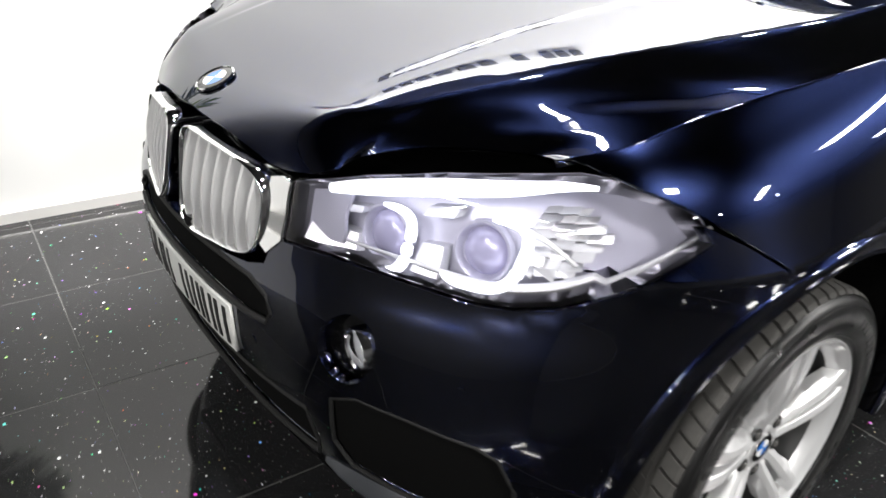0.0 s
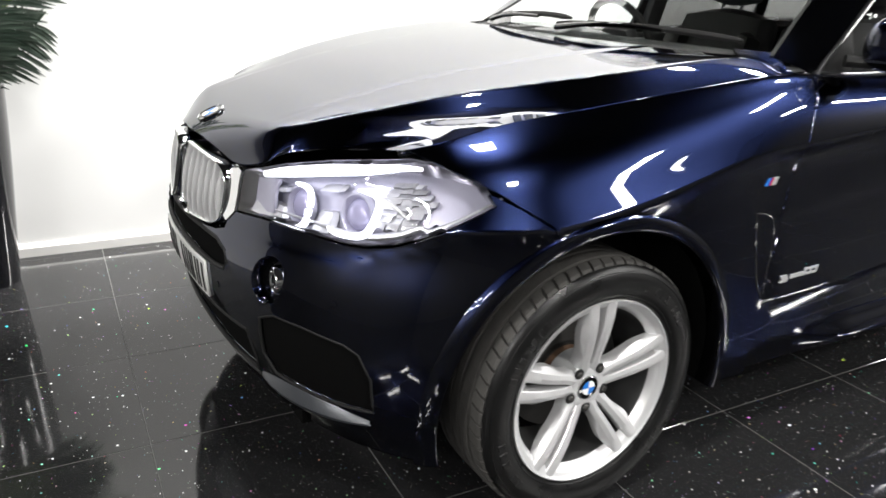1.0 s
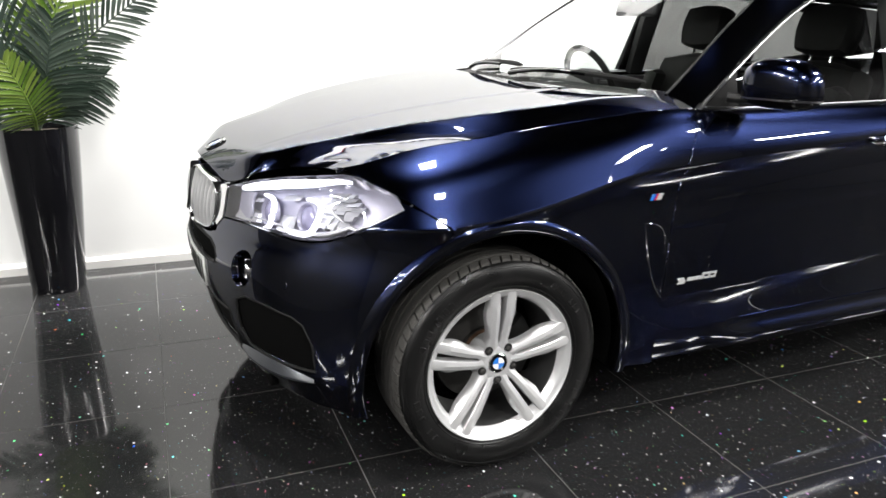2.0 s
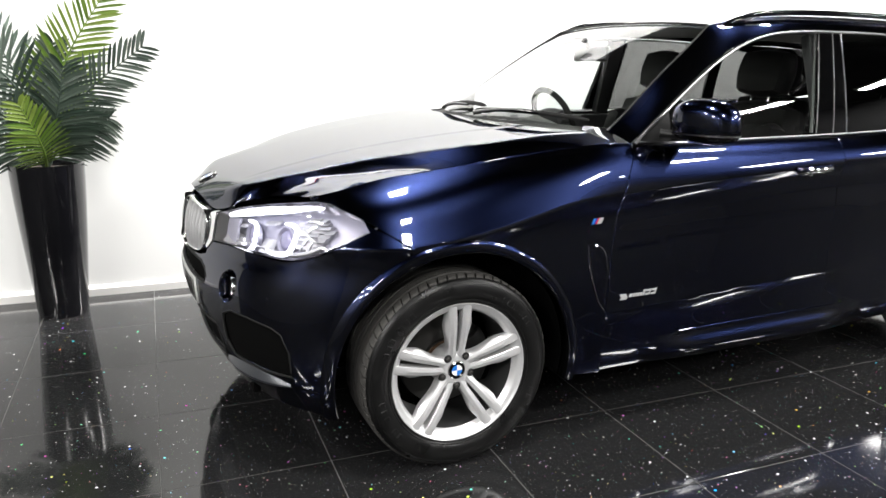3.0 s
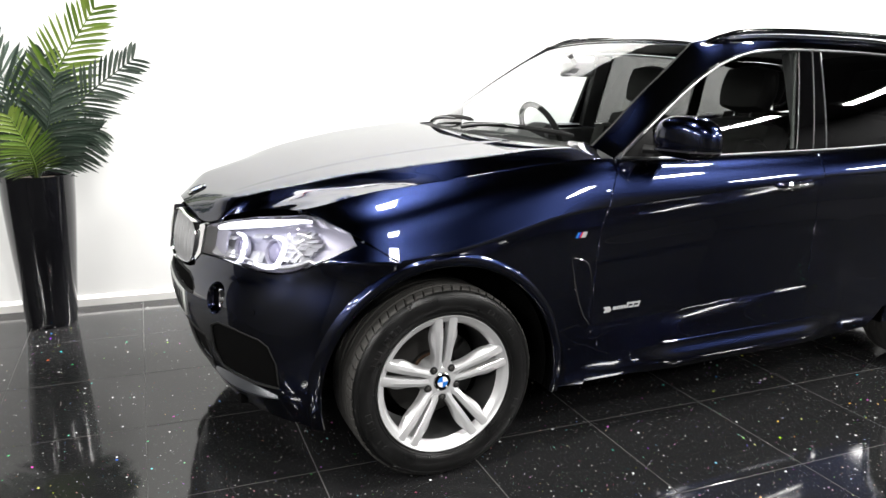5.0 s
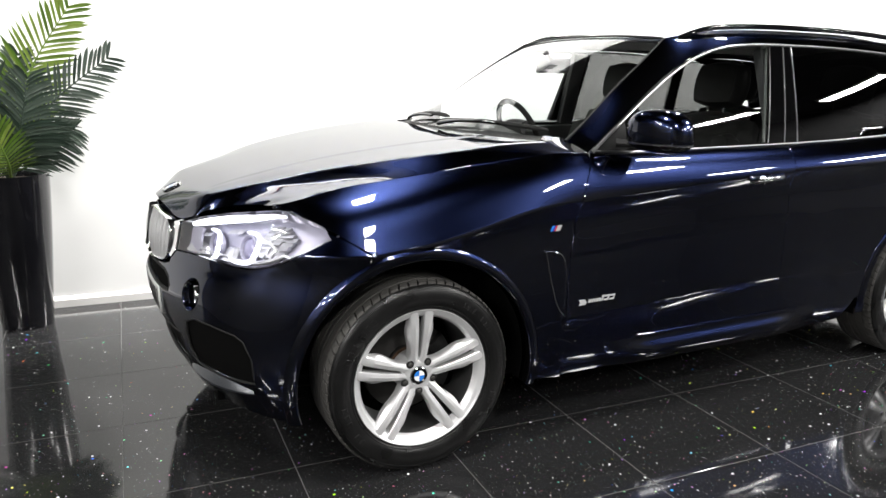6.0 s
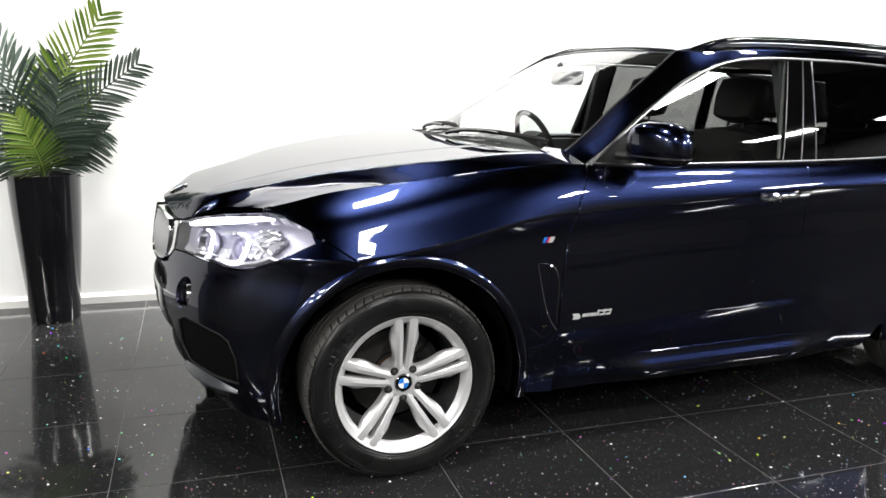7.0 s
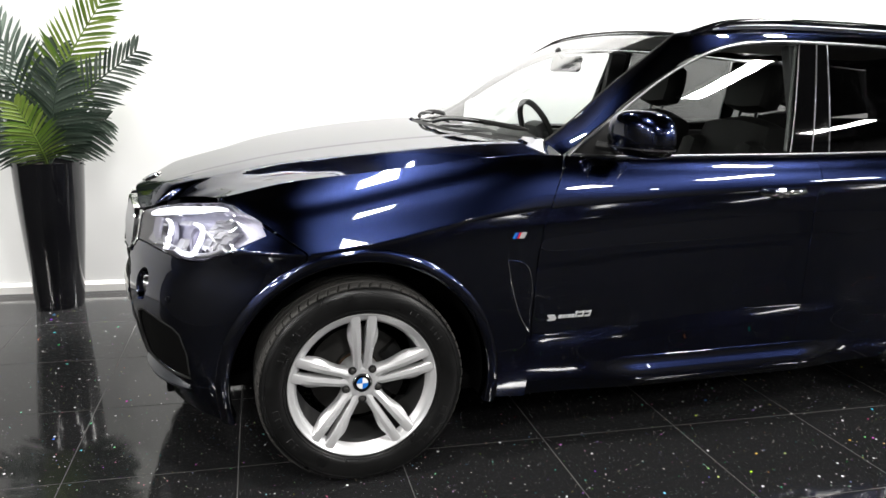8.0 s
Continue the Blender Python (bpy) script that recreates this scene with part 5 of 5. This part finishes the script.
# ---- wheels ----
def spoke_mesh(sg):
    """One bar of a twin spoke along +z, its outer face towards -y; sg: which of the two bars."""
    bm = bmesh.new()
    rows = []
    for i in range(19):
        t = i / 18
        r = 0.045 + (0.256 - 0.045) * t
        gap = 0.0030 + 0.0095 * t if t > 0.16 else 0.0
        outer = 0.029 + 0.019 * t
        flank = outer + Table((0, 0.012), (0.22, 0.002), (0.42, 0.006), (0.62, 0.0125), (0.74, 0.009), (0.86, 0.003), (1, 0.007))(t)
        face = -0.081 - 0.031 * math.sin(min(1, t * 1.15) * math.pi / 2) ** 1.2 + 0.004 * t
        ridge = (gap + outer) * 0.5
        deep = 0.045 - 0.012 * t
        row = [(gap, face + deep), (gap, face + 0.003), (gap + 0.002, face), (ridge, face - 0.0035), (outer - 0.003, face), (outer, face + 0.003), (flank, face + 0.016), (flank, face + deep)]
        rows.append([bm.verts.new((sg * a, b, r)) for a, b in row])
    for r0, r1 in zip(rows, rows[1:]):
        for k in range(7):
            bm.faces.new((r0[k], r0[k + 1], r1[k + 1], r1[k]))
    bm.faces.new(rows[0])
    bm.faces.new(rows[-1])
    bmesh.ops.recalc_face_normals(bm, faces=bm.faces)
    return bm


def build_wheel():
    rim = lathe([(0.230, -0.080), (0.240, -0.100), (0.248, -0.106), (0.256, -0.109), (0.2615, -0.115), (0.2645, -0.1155), (0.2655, -0.110), (0.258, -0.098), (0.250, -0.08), (0.244, 0.10)], 96)
    w = part("wheel", rim, SILVER, car, "silver five twin-spoke alloy wheel", angle=30)
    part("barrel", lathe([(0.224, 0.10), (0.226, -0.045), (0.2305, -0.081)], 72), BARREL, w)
    # tyre: side walls
    prof = [tuple(q) for q in spline([(0.2625, -0.104), (0.267, -0.113), (0.272, -0.1135), (0.279, -0.1185), (0.292, -0.1245), (0.312, -0.1275), (0.330, -0.1262), (0.344, -0.1215), (0.3525, -0.1155), (0.3575, -0.108)], 30)]
    bm = lathe(prof, 120)
    lathe([(r, -y) for r, y in prof], 96, bm=bm)
    bmesh.ops.recalc_face_normals(bm, faces=bm.faces)
    tyre = part("tyre", bm, RUBBER, w, "black road tyre with worn dusty tread")
    # raised rings and unreadable lettering on the side wall
    bm = lathe([(0.2755, -0.1155), (0.2765, -0.1192), (0.2785, -0.1200), (0.2800, -0.1185)], 96)
    lathe([(0.3405, -0.1225), (0.3415, -0.1245), (0.3435, -0.1235), (0.3445, -0.1205)], 96, bm=bm)
    part("sidewall_ring", bm, RUBBER, tyre)
    for a0, count, step, rr in ((52, 7, 5.0, 0.312), (-12, 6, 5.5, 0.312), (150, 7, 4.5, 0.312), (228, 6, 5.5, 0.312)):
        for i in range(count):
            if i % 5 == 3:
                continue
            a = radians(a0 - i * step)
            bmk = box(0.016, 0.003, 0.022, (0, -0.1272, rr), 0.001, 1)
            bmesh.ops.transform(bmk, matrix=Matrix.Rotation(a - math.pi / 2, 4, "Y"), verts=bmk.verts)
            part("sidewall_bar", bmk, RUBBER, tyre)
    # tread with blocks
    rows = []
    n = 62
    ys = [-0.108, -0.1015, -0.092, -0.078, -0.070, -0.0690, -0.0610, -0.060, -0.030, -0.022, -0.0210, -0.0130, -0.012]
    ys = ys + [-y for y in ys[::-1]]
    bm = bmesh.new()
    for i in range(n):
        for frac, deep in ((0.0, 0), (0.80, 0), (0.83, 1), (0.97, 1)):
            row = []
            for k, y in enumerate(ys):
                r = 0.3690 - 0.9 * max(0, abs(y) - 0.05) ** 2 - (0.0068 if abs(y) > 0.107 else 0.0018 if abs(y) > 0.10 else 0)
                groove = any(abs(abs(y) - c) < 0.0045 for c in (0.065, 0.0170))
                r -= 0.007 if groove else 0.011 * deep if abs(y) > 0.069 else 0.0008 * deep
                a = 2 * math.pi * (i + frac) / n + 0.10 * abs(y) / 0.1 * (1 if y < 0 else -1)
                row.append(bm.verts.new((r * math.cos(a), y, r * math.sin(a))))
            rows.append(row)
    for i in range(len(rows)):
        r0, r1 = rows[i], rows[(i + 1) % len(rows)]
        for k in range(len(ys) - 1):
            bm.faces.new((r0[k], r1[k], r1[k + 1], r0[k + 1]))
    bmesh.ops.recalc_face_normals(bm, faces=bm.faces)
    part("tread", bm, TREAD, tyre, smooth=True, angle=25)
    # spokes, hub, bolts
    left, right = None, None
    for i in range(5):
        for sgn in (-1, 1):
            ob = part("spoke", spoke_mesh(sgn), SILVER, w, angle=28)
            ob.matrix_basis = Matrix.Rotation(2 * math.pi * i / 5, 4, "Y")
    hub = lathe([(0.034, -0.078), (0.036, -0.084), (0.046, -0.085), (0.058, -0.083), (0.070, -0.074), (0.076, -0.055), (0.078, 0.0)], 60)
    part("hub", hub, SILVER, w)
    for i in range(5):
        a = 2 * math.pi * (i + 0.5) / 5 + math.pi / 2
        bm = lathe([(0.0, -0.0865), (0.0125, -0.0865), (0.0125, -0.083), (0.0145, -0.0855), (0.016, -0.083)], 20, center=(0.060 * math.cos(a), 0.0, 0.060 * math.sin(a)))
        b = part("bolt_pocket", bm, BLACKM, w)
        bm = lathe([(0.0, -0.090), (0.007, -0.0895), (0.009, -0.0865)], 6, center=(0.060 * math.cos(a), 0.0, 0.060 * math.sin(a)))
        part("bolt", bm, IRON, w, smooth=False)
    roundel(pose(0, -0.0835, 0, 90, 0, 0), 0.034, w, 0.003)
    # brake
    bm = lathe([(0.07, 0.020), (0.085, 0.018), (0.086, 0.030), (0.174, 0.030), (0.175, 0.034), (0.175, 0.060), (0.09, 0.062)], 72)
    part("brake_disc", bm, IRON, w, "grey iron brake disc")
    bm = lathe([(0.0, 0.0), (0.07, 0.004), (0.080, 0.02)], 40)
    part("disc_bell", bm, RUST, w)
    # a caliper behind the spokes, towards the tail
    bm = grid(lambda u, v: ((0.105 + 0.075 * v) * math.cos(radians(-35 + 75 * u)), 0.012 - 0.012 * math.sin(math.pi * v), (0.105 + 0.075 * v) * math.sin(radians(-35 + 75 * u))), 16, 6)
    r = bmesh.ops.extrude_face_region(bm, geom=bm.faces[:])
    bmesh.ops.translate(bm, verts=[v for v in r["geom"] if isinstance(v, bmesh.types.BMVert)], vec=(0, 0.05, 0))
    bmesh.ops.recalc_face_normals(bm, faces=bm.faces)
    part("brake_caliper", bm, BLACKM, w)
    return w


wheel = build_wheel()
wheel.matrix_basis = pose(0, -0.8225, AXLE_Z)
copy_thing(wheel, pose(WHEELBASE, -0.8225, AXLE_Z, 0, 20, 0))
copy_thing(wheel, pose(0, 0.8225, AXLE_Z, 0, 0, 180))
copy_thing(wheel, pose(WHEELBASE, 0.8225, AXLE_Z, 0, 20, 180))


# ---- inside the car ----
def cushion(sx, sy, sz, m, parent, name, material=LEATHER, pinch=0.7):
    bm = bmesh.new()
    bmesh.ops.create_cube(bm, size=2)
    bmesh.ops.subdivide_edges(bm, edges=bm.edges, cuts=6, use_grid_fill=True)
    for v in bm.verts:
        q = v.co.copy()
        s = q.normalized() * max(abs(q.x), abs(q.y), abs(q.z)) * 1.25
        q = q.lerp(s, 1 - pinch)
        v.co = Vector((q.x * sx / 2, q.y * sy / 2, q.z * sz / 2))
    bmesh.ops.transform(bm, matrix=m, verts=bm.verts)
    return part(name, bm, material, parent)


def car_seat(x, y, tall=1.0, wide=0.50):
    st = cushion(0.50, wide, 0.20, pose(x - 0.18, y, 0.70, 0, -6, 0), car, "car_seat")
    tagged(st, "black leather car seat with a headrest")
    cushion(0.16, wide, 0.62 * tall, pose(x + 0.18, y, 0.97, 0, 18, 0), st, "backrest", pinch=0.62)
    for s in (-1, 1):
        cushion(0.13, 0.10, 0.50 * tall, pose(x + 0.08, y + s * (wide / 2 - 0.05), 0.94, 0, 18, 0), st, "bolster")
    cushion(0.12, 0.28, 0.21, pose(x + 0.285, y, 1.425, 0, 12, 0), st, "headrest", pinch=0.45)
    for s in (-1, 1):
        part("headrest_post", tube([(x + 0.24, y + s * 0.055, 1.22), (x + 0.275, y + s * 0.055, 1.37)], 0.007, 8), CHROME, st)
    return st


car_seat(1.66, -0.38)
car_seat(1.66, 0.38)
car_seat(2.62, -0.40)
car_seat(2.62, 0.40)


def dash(u, v):
    y = -0.74 + 1.48 * u
    a = math.pi * v
    x = 0.93 - 0.30 * math.cos(a) * (1 - 0.1 * math.sin(u * math.pi))
    z = 1.02 + 0.135 * math.sin(a) ** 0.6 + (0.055 * math.exp(-((y - 0.38) / 0.2) ** 2) * math.sin(a) ** 2)
    return x, y, z


bm = grid(dash, 40, 20)
bmesh.ops.recalc_face_normals(bm, faces=bm.faces)
part("dashboard", bm, DASH, car, "grey moulded dashboard")
part("dash_front", box(0.10, 1.45, 0.45, (1.16, 0, 0.86), 0.03), DASH, car)
bm = bmesh.new()
ring = []
for i in range(41):
    a = 2 * math.pi * i / 40
    ring.append(Vector((1.20, 0.38, 1.15)) + Matrix.Rotation(radians(-24), 3, "Y") @ Vector((0, 0.185 * math.cos(a), 0.185 * math.sin(a))))
tube(ring, 0.016, 10, bm=bm, caps=False)
sw = part("steering_wheel", bm, LEATHER, car, "black leather steering wheel")
cushion(0.06, 0.18, 0.13, pose(1.20, 0.38, 1.15, 0, -24, 0), sw, "airbag_boss", DASH)
for dy, dz in ((-0.17, 0.01), (0.17, 0.01), (0, -0.17)):
    e = Vector((1.20, 0.38, 1.15)) + Matrix.Rotation(radians(-24), 3, "Y") @ Vector((0, dy, dz))
    part("wheel_spoke", tube([(1.205, 0.38, 1.15), tuple(e)], 0.014, 8), DASH, sw)
bm = box(0.03, 0.24, 0.075, (0, 0, 0), 0.02, 3)
bmesh.ops.transform(bm, matrix=pose(1.155, 0.0, 1.51, 0, 12, 8), verts=bm.verts)
rm = part("rear_view_mirror", bm, DASH, car, "grey-backed mirror on the windscreen")
part("mirror_stalk", tube([(1.14, 0.0, 1.54), (1.105, 0.0, 1.575)], 0.014, 8), DASH, rm)
bm = grid(lambda u, v: (1.40 + 2.1 * u, -0.56 + 1.12 * v, 1.605 + 0.035 * math.sin(math.pi * v) + 0.02 * math.sin(math.pi * u)), 12, 12)
part("headlining", bm, CLOTH, car, "pale grey cloth headlining")
for sg in (-1, 1):
    part("door_card", box(2.0, 0.06, 0.70, (1.75, sg * 0.80, 0.80), 0.02), DASH, car)
    part("belt_pillar", box(0.10, 0.05, 0.46, (1.84, sg * 0.775, 1.38), 0.015, rot=Matrix.Rotation(radians(17 * sg), 4, "X")), DASH, car)
part("cabin_floor", box(2.9, 1.5, 0.05, (2.3, 0, 0.42), 0.01), LINER, car)
part("engine_shield", box(1.0, 1.30, 0.35, (0.0, 0, 0.70), 0.05), LINER, car)

# ---- the plant ----
POT_AT = (-1.415, 1.53)
pot = thing("planter", pose(POT_AT[0], POT_AT[1], 0), "tall round tapered gloss black planter on the floor", "planter")
prof = [tuple(q) for q in spline([(0.128, 0.0), (0.136, 0.010), (0.150, 0.20), (0.170, 0.45), (0.187, 0.70), (0.194, 0.86), (0.195, 0.880)], 40)]
bm = lathe([(0.0, 0.0)] + prof + [(0.195, 0.886), (0.186, 0.886), (0.182, 0.878), (0.180, 0.84)], 72, "Z")
part("pot_body", bm, POTM, pot, angle=50)
bm = lathe([(0.0, 0.855), (0.10, 0.852), (0.181, 0.845)], 40, "Z")
for v in bm.verts:
    v.co.z += 0.012 * noise.noise(v.co * 25)
part("soil", bm, SOIL, pot)

palm = thing("palm", pose(POT_AT[0], POT_AT[1], 0.85), "bushy palm with dark and bright green fronds in the planter", "plant")
rng = random.Random(7)


def frond(bend, droop_tip, length, pairs, leaf, material, face=None, base=(0, 0, 0)):
    """A feathered leaf: a rib along bend (points from the pot's middle) with narrow leaflets on both sides."""
    rib = [Vector(q) for q in spline([base, *bend], 60)]
    bm = tube(rib[::3], [0.009 - 0.0065 * i / 20 for i in range(21)], 6)
    facing = Vector(face or (0.15, -1, 0.35)).normalized()
    pairs = int(pairs * 1.2)
    for k in range(pairs):
        t = 0.16 + 0.84 * (k / (pairs - 1)) ** 0.95
        j = min(int(t * 60), 59)
        p = rib[j].lerp(rib[min(j + 1, 60)], t * 60 - j)
        d = (rib[min(j + 1, 60)] - rib[max(j - 1, 0)]).normalized()
        across = d.cross(facing).normalized()
        for s in (-1, 1):
            ln = leaf * (0.45 + 0.75 * math.sin(math.pi * min(1, 0.18 + 0.80 * t)) ** 0.8) * rng.uniform(0.88, 1.1)
            fwd = 0.45 + 0.75 * t + rng.uniform(-0.08, 0.08)
            way = (across * s + d * fwd + facing * rng.uniform(-0.12, 0.25)).normalized()
            wide = 0.0112 * rng.uniform(0.75, 1.2)
            up = way.cross(d).normalized() * s
            edge = way.cross(up).normalized()
            mid, lo, hi = [], [], []
            for i in range(6):
                q = i / 5
                c = p + way * (ln * q) + Vector((0, 0, -droop_tip * ln * q * q)) + up * (0.0)
                w = wide * (0.35 + 1.1 * q) * (1 - q) ** 0.55 * 1.35 + 0.0006
                mid.append(bm.verts.new(c))
                lo.append(bm.verts.new(c + edge * w + up * w * 0.45))
                hi.append(bm.verts.new(c - edge * w + up * w * 0.45))
            for i in range(5):
                bm.faces.new((mid[i], mid[i + 1], lo[i + 1], lo[i]))
                bm.faces.new((mid[i], hi[i], hi[i + 1], mid[i + 1]))
    return part("frond", bm, material, palm, "bright young frond" if material is LEAFLIGHT else "dark feathery frond", angle=0)
frond([(0.06, -0.02, 0.34), (0.17, -0.08, 0.62), (0.37, -0.16, 0.93)], 0.08, 1, 22, 0.235, LEAFLIGHT)
frond([(0.09, -0.08, 0.22), (0.27, -0.16, 0.45), (0.54, -0.24, 0.67)], 0.12, 1, 24, 0.21, LEAFDARK)
frond([(0.04, -0.14, 0.16), (0.10, -0.24, 0.34), (0.15, -0.30, 0.56)], 0.20, 1, 22, 0.23, LEAFDARK)
frond([(0.01, -0.16, 0.10), (-0.01, -0.25, 0.21), (-0.07, -0.31, 0.37)], 0.20, 1, 16, 0.17, LEAFLIGHT)
frond([(-0.04, -0.06, 0.28), (-0.12, -0.12, 0.50), (-0.34, -0.16, 0.72), (-0.52, -0.18, 0.80)], 0.06, 1, 22, 0.24, LEAFDARK)
frond([(-0.08, -0.10, 0.20), (-0.22, -0.16, 0.36), (-0.46, -0.20, 0.46)], 0.20, 1, 20, 0.22, LEAFDARK)
frond([(0.03, 0.03, 0.28), (0.06, 0.06, 0.48), (0.10, 0.06, 0.68)], 0.10, 1, 18, 0.18, LEAFDARK)
frond([(0.08, -0.02, 0.12), (0.20, -0.05, 0.22), (0.34, -0.10, 0.28)], 0.28, 1, 18, 0.18, LEAFDARK)
frond([(-0.10, 0.00, 0.12), (-0.24, -0.02, 0.20), (-0.42, -0.04, 0.20)], 0.28, 1, 18, 0.18, LEAFDARK)
frond([(-0.05, 0.04, 0.34), (-0.14, 0.06, 0.62), (-0.30, 0.04, 0.92)], 0.08, 1, 20, 0.20, LEAFDARK)

# ---- floor tiles ----
PITCH, JOINT = 0.602, 0.0028
ta = Vector((0.773, -0.787, 0))
ta = room.inverted() @ ta
bm = box(PITCH - JOINT, PITCH - JOINT, 0.012, (0, 0, -0.006), 0.0008, 1)
tile_mesh = bpy.data.meshes.new("tile")
bm.to_mesh(tile_mesh)
bm.free()
tile_mesh.materials.append(TILE)
rest = bmesh.new()
for i in range(-14, 20):
    for j in range(-16, 8):
        x, y = ta.x + (i + 0.5) * PITCH, ta.y + (j + 0.5) * PITCH
        if X0 < x < X1 and Y0 < y < WALL_Y + 0.3:
            if -3.2 < x < 5.2 and y > -5.0:
                ob = new("tile", tile_mesh)
                ob.parent = slab
                ob.location = (x, y, 0)
            else:
                box(PITCH - JOINT, PITCH - JOINT, 0.012, (x, y, -0.006), bm=rest)
far = part("far_tiles", rest, TILE, slab, smooth=False)
tagged(far, "black sparkle tiles further off", kind="stuff")
